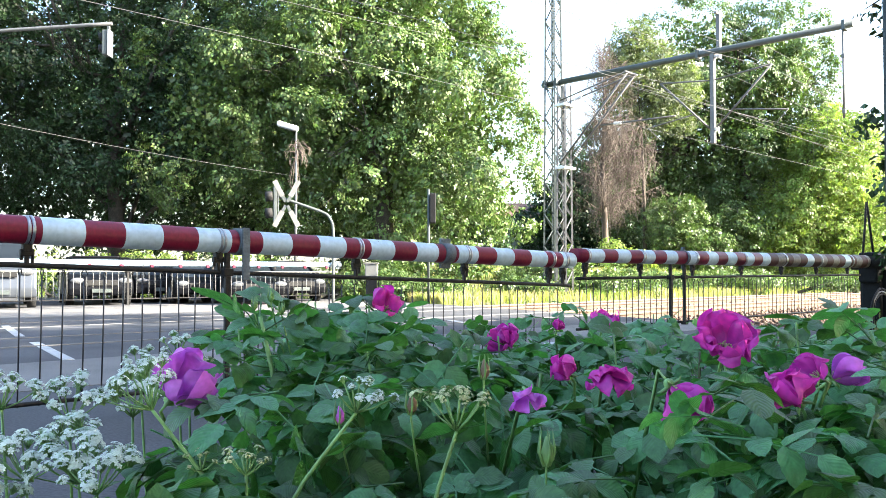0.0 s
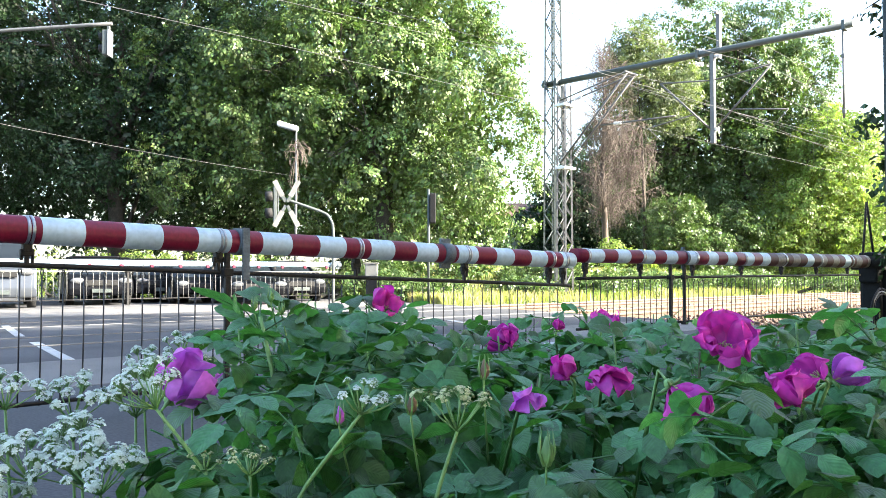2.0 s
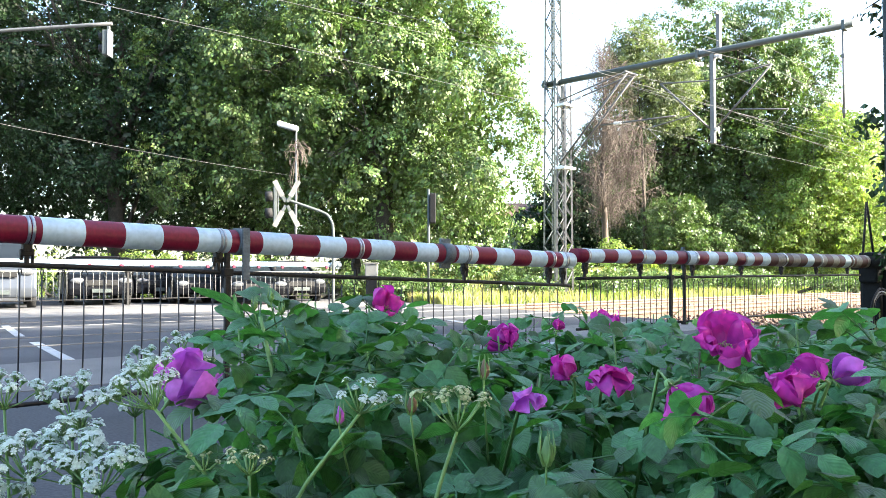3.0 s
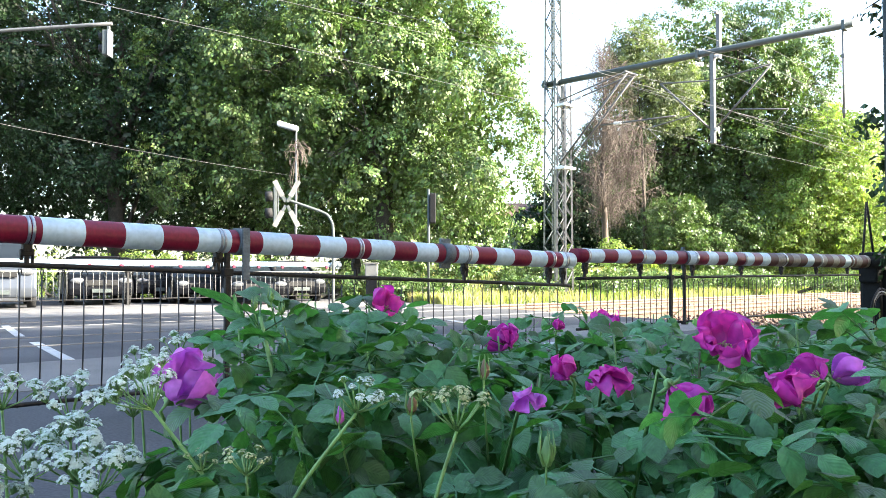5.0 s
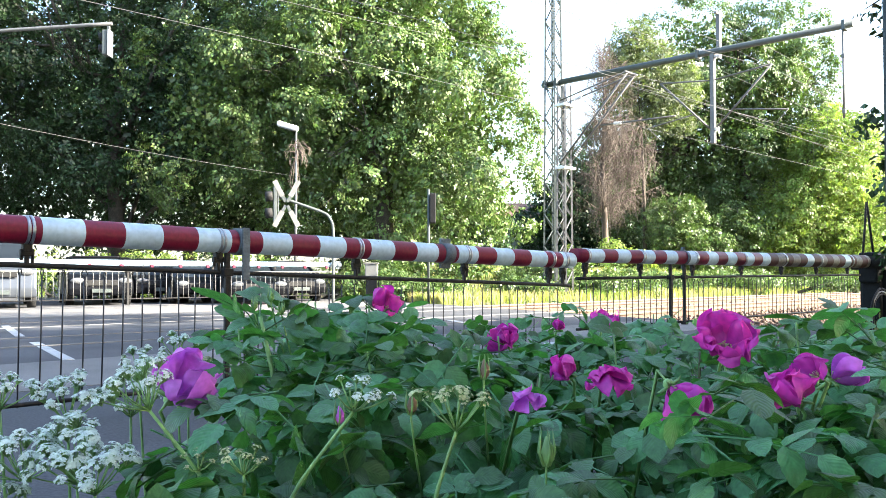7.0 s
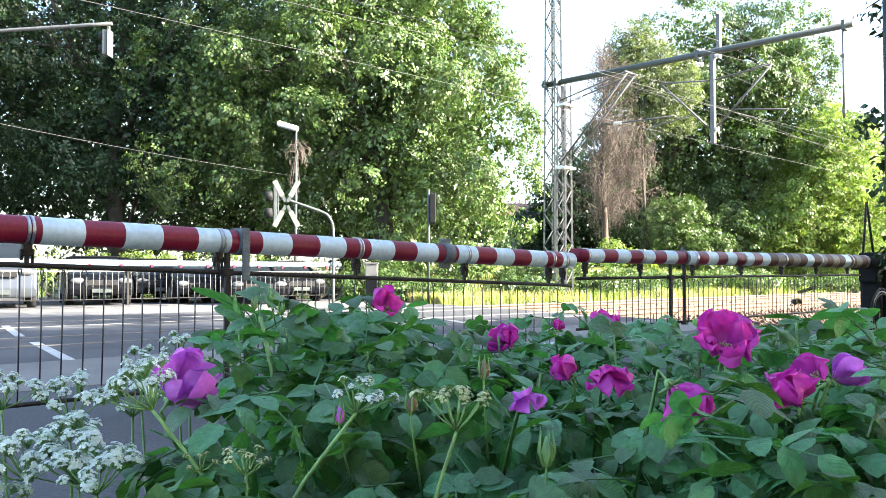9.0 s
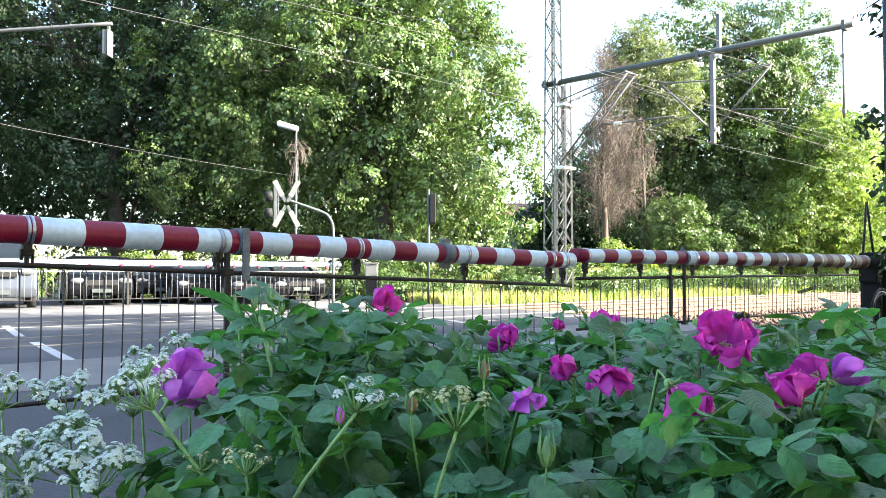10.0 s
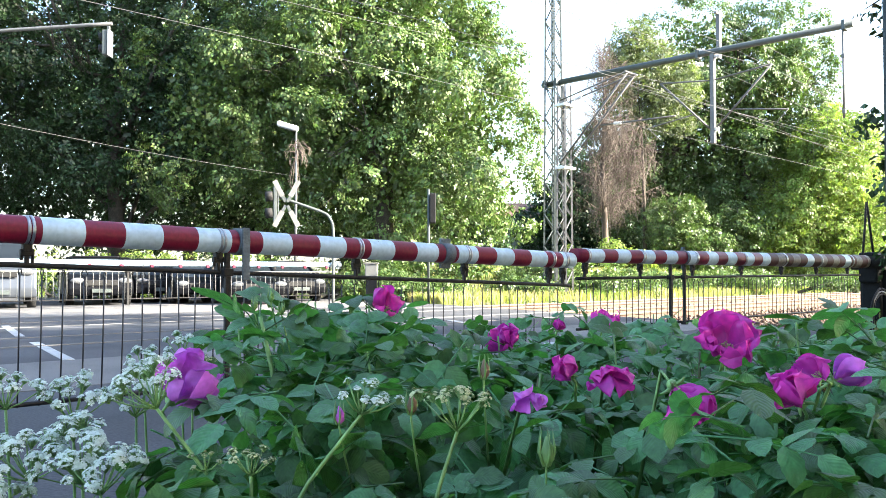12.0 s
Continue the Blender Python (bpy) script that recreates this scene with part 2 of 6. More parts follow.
def crown_boughs(lobes, clumps, clump_r, rng, inner):
    """Centres, outward directions and radii of the leafy boughs on some ellipsoid lobes."""
    area = np.array([l[1][0] * l[1][1] + l[1][1] * l[1][2] + l[1][0] * l[1][2] for l in lobes])
    counts = np.maximum(1, (clumps * area / area.sum()).astype(int))
    C, D, R = [], [], []
    for (c, r), k in zip(lobes, counts):
        d = rng.normal(0, 1, (k, 3))
        d /= np.linalg.norm(d, axis=1)[:, None]
        rad = inner + (1.05 - inner) * rng.random(k) ** 0.5
        C.append(np.array(c) + d * np.array(r) * rad[:, None])
        D.append(d)
        R.append(clump_r * rng.uniform(0.45, 1.15, k))
    return np.concatenate(C), np.concatenate(D), np.concatenate(R)


def crown_arrays(lobes, clumps, per, clump_r, leaf, rng, droop=0.3, inner=0.55, hang=0.0):
    """Boughs of leafy sprays shingled over domed pads, round a darker inner fill."""
    C, D, R = crown_boughs(lobes, clumps, clump_r, rng, inner)
    k = len(C)
    out = D * 0.8 + np.array((0, 0, 0.45)) + rng.normal(0, 0.22, (k, 3))
    out /= np.linalg.norm(out, axis=1)[:, None]
    each = 11
    sprays = max(2, int(per * 0.86) // each)
    # each spray's place on the dome of its bough
    e = rng.normal(0, 1, (k, sprays, 3)) + out[:, None, :] * 0.75
    e /= np.linalg.norm(e, axis=2)[:, :, None]
    along = (e * out[:, None, :]).sum(2, keepdims=True)
    flat = e - out[:, None, :] * along
    rr = rng.uniform(0.62, 1.0, (k, sprays, 1)) * R[:, None, None]
    place = C[:, None, :] + (flat + out[:, None, :] * along * 0.55) * rr
    place[:, :, 2] -= droop * ((flat * rr) ** 2).sum(2) / np.maximum(R[:, None], 0.1)
    if hang:
        place[:, :, 2] -= hang * rng.random((k, sprays)) ** 1.3
    tip = flat + np.array((0, 0, -0.75)) + rng.normal(0, 0.25, (k, sprays, 3))
    nrm = e * 0.65 + out[:, None, :] * 0.3 + np.array((0, 0, 0.25)) + rng.normal(0, 0.32, (k, sprays, 3))
    off = rng.normal(0, 1, (k, sprays, each, 3)) * leaf * np.array((0.75, 0.75, 0.55))
    pts = place[:, :, None, :] + off
    leaf_n = nrm[:, :, None, :] + rng.normal(0, 0.26, (k, sprays, each, 3))
    leaf_t = tip[:, :, None, :] + off / leaf * 0.35 + rng.normal(0, 0.3, (k, sprays, each, 3))
    V = [hung_leaves(pts.reshape(-1, 3), leaf_n.reshape(-1, 3), leaf_t.reshape(-1, 3), leaf, rng)]
    # inner fill
    vol = np.array([l[1][0] * l[1][1] * l[1][2] for l in lobes])
    total = int(k * per * 0.14)
    for (c, r), w in zip(lobes, vol / vol.sum()):
        m = max(1, int(total * w))
        d = rng.normal(0, 1, (m, 3))
        d /= np.linalg.norm(d, axis=1)[:, None]
        p = np.array(c) + d * np.array(r) * (0.7 * rng.random((m, 1)) ** 0.45)
        V.append(hung_leaves(p, rng.normal(0, 1, (m, 3)), rng.normal(0, 1, (m, 3)), leaf * 1.55, rng, 0.8))
    v = np.concatenate(V)
    return v, np.arange(len(v)).reshape(-1, 4)


def tree(name, at, height, trunk_r, lobes, clumps, per, clump_r, leaf, mat, label, seed, limbs=7, bark=None, crown_base=0.3, droop=0.3, category="tree", hang=0.0):
    rng = np.random.default_rng(seed)
    rnd = random.Random(seed)
    e = empty(name, at, label, category)
    bm = bmesh.new()
    lean = [(rnd.uniform(-0.25, 0.25), rnd.uniform(-0.25, 0.25)) for _ in range(6)]
    spine = [Vector((lean[i][0] * i * 0.4, lean[i][1] * i * 0.4, height * 0.86 * i / 5)) for i in range(6)]
    spine[0].z = -0.15
    tube(bm, spine, [trunk_r * s for s in (1.25, 0.95, 0.75, 0.55, 0.35, 0.12)], 10)
    part("trunk", bm, bark or M_BARK, e)
    for i in range(limbs):
        f = crown_base + (0.8 - crown_base) * i / max(1, limbs - 1)
        j = min(4, int(f * 5))
        s = spine[j].lerp(spine[j + 1], f * 5 - j)
        c, r = lobes[i % len(lobes)]
        an = rnd.uniform(0, 6.28)
        end = Vector(c) + Vector((math.cos(an) * r[0], math.sin(an) * r[1], rnd.uniform(-0.2, 0.6) * r[2])) * 0.78
        mid = s.lerp(end, 0.5) + Vector((0, 0, -0.06 * height * rnd.random()))
        paths = [([s, mid, end], [trunk_r * 0.42 * (1 - 0.5 * f), trunk_r * 0.26 * (1 - 0.4 * f), trunk_r * 0.06])]
        # branches fan out of the limb and split again into twigs
        for q in range(7):
            t = rnd.uniform(0.25, 1.0)
            st = s.lerp(mid, t * 2) if t < 0.5 else mid.lerp(end, t * 2 - 1)
            d = (end - s).normalized() + Vector((rnd.uniform(-1, 1), rnd.uniform(-1, 1), rnd.uniform(-0.5, 0.8)))
            tip = st + d.normalized() * max(r) * rnd.uniform(0.3, 0.6)
            bow = st.lerp(tip, 0.5) + Vector((0, 0, 0.08 * max(r)))
            paths.append(([st, bow, tip], [trunk_r * 0.11, trunk_r * 0.07, trunk_r * 0.025]))
            for w in range(3):
                a = bow.lerp(tip, rnd.uniform(0, 0.9))
                b = a + (d.normalized() + Vector((rnd.uniform(-1, 1), rnd.uniform(-1, 1), rnd.uniform(-0.9, 0.5)))) * max(r) * 0.16
                paths.append(([a, b], [trunk_r * 0.04, trunk_r * 0.012]))
        v, fc = tube_arrays(paths, 5)
        array_mesh("limb", v, fc, bark or M_BARK, e, smooth=True)
    v, f = crown_arrays(lobes, clumps, per, clump_r, leaf, rng, droop, 0.68, hang)
    array_mesh("crown", v, f, mat, e)
    return e


# ---------------------------------------------------------------- ground, road, tracks
def smooth(x, a, b):
    t = min(1.0, max(0.0, (x - a) / (b - a)))
    return t * t * (3 - 2 * t)


def ground_height(u, v):
    z = -0.03 - 0.19 * smooth(v, 6.0, 6.6) * (1 - smooth(v, 17.8, 18.4))
    return z + 1.0 * smooth(v, 18.2, 26) * smooth(u, 19, 25)


def build_ground():
    us = [-3000, -300, -60, -20, -5, 5, 12, 16, 17, 18, 19, 20, 21, 22, 23, 24, 25, 28, 34, 45, 70, 120, 400, 3000]
    vs = [-3000, -300, -40, -10, 0, 5, 6.0, 6.2, 6.4, 6.6, 9, 13, 17.8, 18.0, 18.2, 18.4, 19, 20, 21, 22, 23, 24, 25, 26, 30, 50, 120, 500, 3000]
    verts = [tuple(tn(u, v, ground_height(u, v))) for u in us for v in vs]
    nv = len(vs)
    faces = [(i * nv + j, (i + 1) * nv + j, (i + 1) * nv + j + 1, i * nv + j + 1) for i in range(len(us) - 1) for j in range(nv - 1)]
    return tagged(array_mesh("ground", verts, faces, M_SOIL), "grassy earth reaching to the horizon", "ground", kind="structure")


build_ground()


def edge_u(v, base):
    return base + (v - 9.4) * 0.325


def slab(name, corners, top, thick, mat, label, category):
    """A flat slab over plan corners (u, v)."""
    bm = bmesh.new()
    up = [bm.verts.new(tn(u, v, top)) for u, v in corners]
    lo = [bm.verts.new(tn(u, v, top - thick)) for u, v in corners]
    bm.faces.new(up)
    bm.faces.new(lo[::-1])
    n = len(corners)
    for i in range(n):
        bm.faces.new((up[i], lo[i], lo[(i + 1) % n], up[(i + 1) % n]))
    bmesh.ops.recalc_face_normals(bm, faces=bm.faces[:])
    return tagged(part(name, bm, mat), label, category, kind="structure")


slab("road", [(edge_u(-14, -9), -14), (edge_u(-14, 15), -14), (edge_u(60, 15), 60), (edge_u(60, -9), 60)], 0.0, 0.4, M_ASPHALT,
     "dark asphalt road across the railway tracks", "road")
slab("pavement", [(edge_u(6.6, -8.6), 6.6), (edge_u(6.6, 14.6), 6.6), (edge_u(8.72, 14.6), 8.72), (edge_u(8.72, -8.6), 8.72)], 0.004, 0.02, M_PAVE,
     "pale worn strip of old asphalt beside the tracks", "pavement")
# Pale slab paints in the sun falling on the asphalt past the tracks.
slab("pavement", [(edge_u(18.2, -8.6), 18.2), (edge_u(18.2, 14.6), 18.2), (edge_u(23.4, 14.6), 23.4), (edge_u(23.4, -8.6), 23.4)], 0.004, 0.02, M_PAVE,
     "paler asphalt strip beyond the tracks, sunlight put in its colour", "pavement")


def road_line(a, b, w):
    d = Vector((b[0] - a[0], b[1] - a[1])).normalized()
    s = Vector((-d.y, d.x)) * w * 0.5
    slab("road_line", [(a[0] - s.x, a[1] - s.y), (b[0] - s.x, b[1] - s.y), (b[0] + s.x, b[1] + s.y), (a[0] + s.x, a[1] + s.y)],
         0.006, 0.01, M_LINE, "worn white painted line on the asphalt", "road marking")


road_line((3.42, 8.76), (4.0, 11.35), 0.115)
road_line((4.25, 12.6), (4.95, 15.4), 0.12)
road_line((10.3, 8.83), (11.5, 11.3), 0.14)
road_line((7.6, 6.2), (8.6, 6.75), 0.3)

TRACKS = (11.45, 15.4)


def rail_profile(u0, u1, v, parent):
    """One rail with foot, web and head, its top level with the road."""
    for name, prof, mat in (("rail", [(-0.075, -0.17), (0.075, -0.17), (0.06, -0.15), (0.012, -0.13), (0.012, -0.05), (0.036, -0.035), (0.036, 0.0), (-0.036, 0.0), (-0.036, -0.035), (-0.012, -0.05), (-0.012, -0.13), (-0.06, -0.15)], M_RAIL),
                            ("rail_head", [(-0.033, 0.001), (0.033, 0.001), (0.028, 0.012), (-0.028, 0.012)], M_RAILTOP)):
        bm = bmesh.new()
        A = [bm.verts.new(tn(u0, v + y, z)) for y, z in prof]
        B = [bm.verts.new(tn(u1, v + y, z)) for y, z in prof]
        n = len(prof)
        for i in range(n):
            bm.faces.new((A[i], A[(i + 1) % n], B[(i + 1) % n], B[i]))
        bm.faces.new(A)
        bm.faces.new(B)
        bmesh.ops.recalc_face_normals(bm, faces=bm.faces[:])
        part(name, bm, mat, parent)


def build_tracks():
    bm = bmesh.new()
    box(bm, (0.26, 2.5, 0.16), (0, 0, -0.08), 0.03)
    for s in (-0.72, 0.72):
        box(bm, (0.16, 0.34, 0.025), (0, s, 0.012), 0.006, mi=1)
        for q in (-0.11, 0.11):
            box(bm, (0.06, 0.05, 0.05), (0, s + q, 0.035), 0.01, mi=1)
    sl = part("sleeper", bm, (M_SLEEPER, M_RAIL))
    mesh = sl.data
    bpy.data.objects.remove(sl)
    for v in TRACKS:
        e = empty("railway_track", (0, 0, 0), "rusty steel rails with polished heads on concrete sleepers", "railway track", "parallel railway tracks", "structure")
        for s in (-0.7535, 0.7535):
            rail_profile(-120, 400, v + s, e)
        for k in range(110):
            u = edge_u(v, 15) + 0.5 + 0.6 * k
            s = new("sleeper", mesh)
            s.parent = e
            p = tn(u, v, -0.17)
            s.matrix_basis = pose(p.x, p.y, p.z, 0, 0, 45 + 0.5 * math.sin(k * 7.1))


build_tracks()


def build_ballast():
    rng = np.random.default_rng(5)
    bed = [(edge_u(6.4, 15.01), 6.4), (400, 6.4), (400, 17.9), (edge_u(17.9, 15.01), 17.9)]
    slab("ballast_bed", bed, -0.19, 0.05, M_BALLAST, "grey-brown crushed stone bed under the tracks", "ballast")
    n = 20000
    u = 14.0 + 60 * rng.random(n) ** 1.8
    v = rng.uniform(6.4, 17.8, n)
    u = np.maximum(u, 15.05 + (v - 9.4) * 0.325)
    ok = np.ones(n, bool)
    for t in TRACKS:
        for s in (-0.7535, 0.7535):
            ok &= np.abs(v - t - s) > 0.1
    u, v = u[ok], v[ok]
    c = np.outer(u, T) + np.outer(v, N)
    c[:, 2] = -0.185 + rng.uniform(0, 0.05, len(u))
    r = rng.uniform(0.025, 0.05, len(u))
    base = np.array([(1, 0, 0), (-1, 0, 0), (0, 1, 0), (0, -1, 0), (0, 0, 1), (0, 0, -1)], float)
    V = c[:, None, :] + (base[None] * rng.uniform(0.6, 1.3, (len(u), 6, 1)) + rng.normal(0, 0.2, (len(u), 6, 3))) * r[:, None, None]
    tri = np.array([(0, 2, 4), (2, 1, 4), (1, 3, 4), (3, 0, 4), (2, 0, 5), (1, 2, 5), (3, 1, 5), (0, 3, 5)])
    F = (np.arange(len(u)) * 6)[:, None, None] + tri[None]
    tagged(array_mesh("ballast_stones", V.reshape(-1, 3), F.reshape(-1, 3), M_BALLAST), "loose grey-brown track ballast stones", "ballast", kind="stuff")


build_ballast()


def blades(n, place, height, width, rng, lean=0.35):
    """Grass blades: bent ribbons of two quads."""
    p = place(n)
    h = height * rng.uniform(0.5, 1.25, n)
    a = rng.uniform(0, 2 * math.pi, n)
    side = np.stack([np.cos(a), np.sin(a), 0 * a], 1) * (width * rng.uniform(0.6, 1.4, n))[:, None]
    b = rng.uniform(0, 2 * math.pi, n)
    tip = np.stack([np.cos(b), np.sin(b), 0 * b], 1) * (h * lean * rng.random(n))[:, None]
    up = np.array((0, 0, 1.0))
    m = p + up * (h * 0.6)[:, None] + tip * 0.4
    t = p + up * h[:, None] + tip
    V = np.stack([p - side, p + side, m + side * 0.8, m - side * 0.8, t + side * 0.15, t - side * 0.15], 1).reshape(-1, 3)
    i = np.arange(n)[:, None] * 6
    F = np.concatenate([i + np.array([0, 1, 2, 3]), i + np.array([3, 2, 4, 5])])
    return V, F


def build_grass():
    rng = np.random.default_rng(9)

    def bank(n):
        u = 17.5 + 55 * rng.random(n) ** 1.3
        v = 18.0 + 12 * rng.random(n) ** 1.2
        u = np.maximum(u, edge_u(0, 15) + v * 0.325 + 0.2)
        P = np.outer(u, T) + np.outer(v, N)
        P[:, 2] = [ground_height(a, b) for a, b in zip(u, v)]
        return P
    V, F = blades(46000, bank, 0.32, 0.013, rng)
    tagged(array_mesh("grass", V, F, M_GRASS), "tall sunlit yellow-green grass on the bank", "grass", kind="stuff")

    def verge(n):
        u = rng.uniform(14.4, 24, n)
        v = rng.uniform(2.0, 5.4, n)
        u = np.maximum(u, edge_u(0, 15) + v * 0.325 + 0.1)
        P = np.outer(u, T) + np.outer(v, N)
        P[:, 2] = -0.03
        return P
    V, F = blades(9000, verge, 0.24, 0.008, rng)
    tagged(array_mesh("grass", V, F, M_GRASS), "shaded rough grass beside the barrier drive", "grass", kind="stuff")


build_grass()


# ---------------------------------------------------------------- barriers
STRIPE = 0.2342


def boom_tube(stations, radii, first, red_first):
    """A striped boom along local x between its ends: one ring at each stripe's edge."""
    bm = bmesh.new()
    x0, x1 = stations
    k = math.floor((x0 - first) / STRIPE + 1e-6)
    xs, cols = [x0], []
    while xs[-1] < x1 - 1e-4:
        xs.append(min(x1, first + (k + 1) * STRIPE))
        cols.append((k + (0 if red_first else 1)) % 2)
        k += 1
    sides = 28
    rings = []
    for x in xs:
        f = (x - x0) / (x1 - x0)
        r = radii[0] + (radii[1] - radii[0]) * f
        rings.append([bm.verts.new((x, r * math.cos(a), r * math.sin(a))) for a in (2 * math.pi * i / sides for i in range(sides))])
    for r0, r1, c in zip(rings, rings[1:], cols):
        for i in range(sides):
            f = bm.faces.new((r0[i], r0[(i + 1) % sides], r1[(i + 1) % sides], r1[i]))
            f.smooth = True
            f.material_index = c
    bm.faces.new(rings[0])
    bm.faces.new(rings[-1])
    bmesh.ops.recalc_face_normals(bm, faces=bm.faces[:])
    return bm


def hanger(x, zb, r, zr):
    """Clamp band round the boom with a forked bracket down to the skirt's rail."""
    bm = bmesh.new()
    for q in (-0.012, 0.012):
        tube(bm, [(x + q - 0.008, 0, zb), (x + q + 0.008, 0, zb)], r + 0.005, 24, mi=1)
    box(bm, (0.05, 0.05, 0.05), (x, 0, zb - r - 0.02), 0.008)
    box(bm, (0.075, 0.035, 0.04), (x, 0, zb - r - 0.045), 0.006)
    box(bm, (0.022, 0.03, zb - r - zr - 0.03), (x, 0, (zb - r - 0.03 + zr) / 2), 0.005)
    box(bm, (0.016, 0.02, 0.07), (x + 0.03, 0, zb - r - 0.075), 0.004)
    box(bm, (0.016, 0.02, 0.05), (x - 0.028, 0, zb - r - 0.065), 0.004)
    tube(bm, [(x, -0.03, zb - r - 0.03), (x, 0.03, zb - r - 0.03)], 0.012, 8)
    return bm


def skirt_rod_mesh(length, r, mat, name="skirt_rod"):
    """A hanging rod with an eye at its top and a foot eye."""
    bm = bmesh.new()
    eye = [(0.016 * math.cos(a), 0, -0.02 + 0.018 * math.sin(a)) for a in (math.pi * 2 * i / 8 for i in range(9))]
    tube(bm, eye, r * 0.8, 4, cap=False)
    tube(bm, [(0, 0, -0.036), (0.002, 0, -length * 0.5), (0, 0, -length)], r, 5)
    ob = part(name, bm, mat)
    me = ob.data
    bpy.data.objects.remove(ob)
    return me


def barrier(label, origin_uv, boom_span, boom_z, radii, first, red_first, rail_span, rail_z, hangers, rods, foot_z, struts, clamps, rod_mat, rod_r, group, rail_r=0.016, tip_cap=None, flip=1, foot=True, paints=None, shade_from=None):
    p = tn(*origin_uv)
    e = empty("barrier", p, label, "barrier", group, rz=45)
    span = boom_span[1] - boom_span[0]
    slope = (boom_z[1] - boom_z[0]) / span

    def zb(x):
        return boom_z[0] + slope * (x - boom_span[0])

    def rr(x):
        return radii[0] + (radii[1] - radii[0]) * (x - boom_span[0]) / span

    def zr(x):
        return rail_z[0] + (rail_z[1] - rail_z[0]) * (x - rail_span[0]) / (rail_span[1] - rail_span[0])
    boom = part("boom", boom_tube(boom_span, radii, first, red_first), paints or (M_RED, M_WHITE), e, "white tubular boom" if paints else "red and white striped tubular boom")
    # Past this x the stripes take the paints darkened for shade.
    if shade_from is not None:
        boom.data.materials.append(M_SHADEDIRT)
        boom.data.materials.append(M_SHADERED)
        for poly in boom.data.polygons:
            if poly.center.x > shade_from and (poly.material_index == 0 or int(poly.center.x / STRIPE) % 3):
                poly.material_index = 2 if poly.material_index else 3
    sh = Matrix.Identity(4)
    sh[2][0] = slope
    sh[2][3] = boom_z[0] - slope * boom_span[0]
    boom.data.transform(sh)
    for x, w in clamps:
        bm = bmesh.new()
        tube(bm, [(x - w / 2, 0, zb(x)), (x + w / 2, 0, zb(x))], rr(x) + 0.008, 24)
        box(bm, (w, 0.03, 0.05), (x, 0, zb(x) + rr(x) + 0.02), 0.005)
        box(bm, (w, 0.03, 0.05), (x, 0, zb(x) - rr(x) - 0.02), 0.005)
        part("clamp", bm, M_BRACKET, e, "galvanised steel clamp")
    for x in hangers:
        part("hanger", hanger(x, zb(x), rr(x), zr(x)), (M_DARKSTEEL, M_ZINC), e, "dark forked hanger")
    bm = bmesh.new()
    tube(bm, [(x, 0, zr(x)) for x in np.linspace(rail_span[0], rail_span[1], 9)], rail_r, 10)
    part("skirt_rail", bm, M_DARKSTEEL if rod_mat is not M_PALEROD else M_PALEROD, e)
    n = int((rail_span[1] - rail_span[0] - 0.06) / rods)
    mesh = skirt_rod_mesh((zr(rail_span[0]) + zr(rail_span[1])) / 2 - foot_z, rod_r, rod_mat)
    rnd = random.Random(3)
    mid = (zr(rail_span[0]) + zr(rail_span[1])) / 2
    for k in range(n):
        x = rail_span[0] + 0.05 + k * rods
        o = new("skirt_rod", mesh)
        o.parent = e
        o.matrix_basis = Matrix.Translation((x, 0, zr(x) - rail_r)) @ Matrix.Rotation(rnd.uniform(-0.02, 0.02), 4, "Y") @ Matrix.Rotation(rnd.uniform(-0.9, 0.9), 4, "Z") @ Matrix.Diagonal((1, 1, (zr(x) - foot_z) / (mid - foot_z), 1))
    if foot:
        bm = bmesh.new()
        tube(bm, [(rail_span[0], 0, foot_z), (rail_span[1], 0, foot_z)], 0.013, 8)
        part("foot_rail", bm, M_DARKSTEEL, e)
    for x, w, z0 in struts:
        bm = bmesh.new()
        box(bm, (w, 0.03, zb(x) - rr(x) - z0), (x, -0.03, (zb(x) - rr(x) + z0) / 2), 0.005)
        box(bm, (w * 2, 0.05, 0.05), (x, -0.03, zr(x)), 0.006)
        box(bm, (w * 1.6, 0.06, 0.03), (x, -0.03, z0 + 0.015), 0.006)
        part("strut", bm, M_DARKSTEEL, e)
    return e


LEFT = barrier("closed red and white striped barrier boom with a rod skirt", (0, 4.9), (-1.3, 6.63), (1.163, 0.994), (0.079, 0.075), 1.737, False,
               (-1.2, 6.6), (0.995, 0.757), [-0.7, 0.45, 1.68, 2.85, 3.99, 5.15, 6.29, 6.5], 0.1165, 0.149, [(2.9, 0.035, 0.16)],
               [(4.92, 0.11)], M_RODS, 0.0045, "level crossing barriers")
bm = bmesh.new()
box(bm, (0.055, 0.012, 0.34), (3.0, -0.092, 0.99), 0.004)
tube(bm, [(2.965, 0, 1.072), (3.035, 0, 1.072)], 0.088, 24)
part("bracket", bm, M_BRACKET, LEFT, "flat galvanised steel bracket")
rd = np.random.default_rng(4)
cx = rd.uniform(-0.5, 6.5, 90)
cang = rd.normal(0, 0.5, 90)
crad = 0.0795
cc = np.stack([cx, crad * np.sin(cang), 1.163 + (0.994 - 1.163) * (cx + 1.3) / 7.93 + crad * np.cos(cang)], 1)
cv, cf = leaf_quads(cc, np.stack([0 * cx, np.sin(cang), np.cos(cang)], 1), 0.016, rd, 0.5, 0.15)
tagged(array_mesh("leaf_litter", cv, cf, M_DRY_BITS, LEFT, "small dry leaf bits lying along the boom"), kind="stuff")
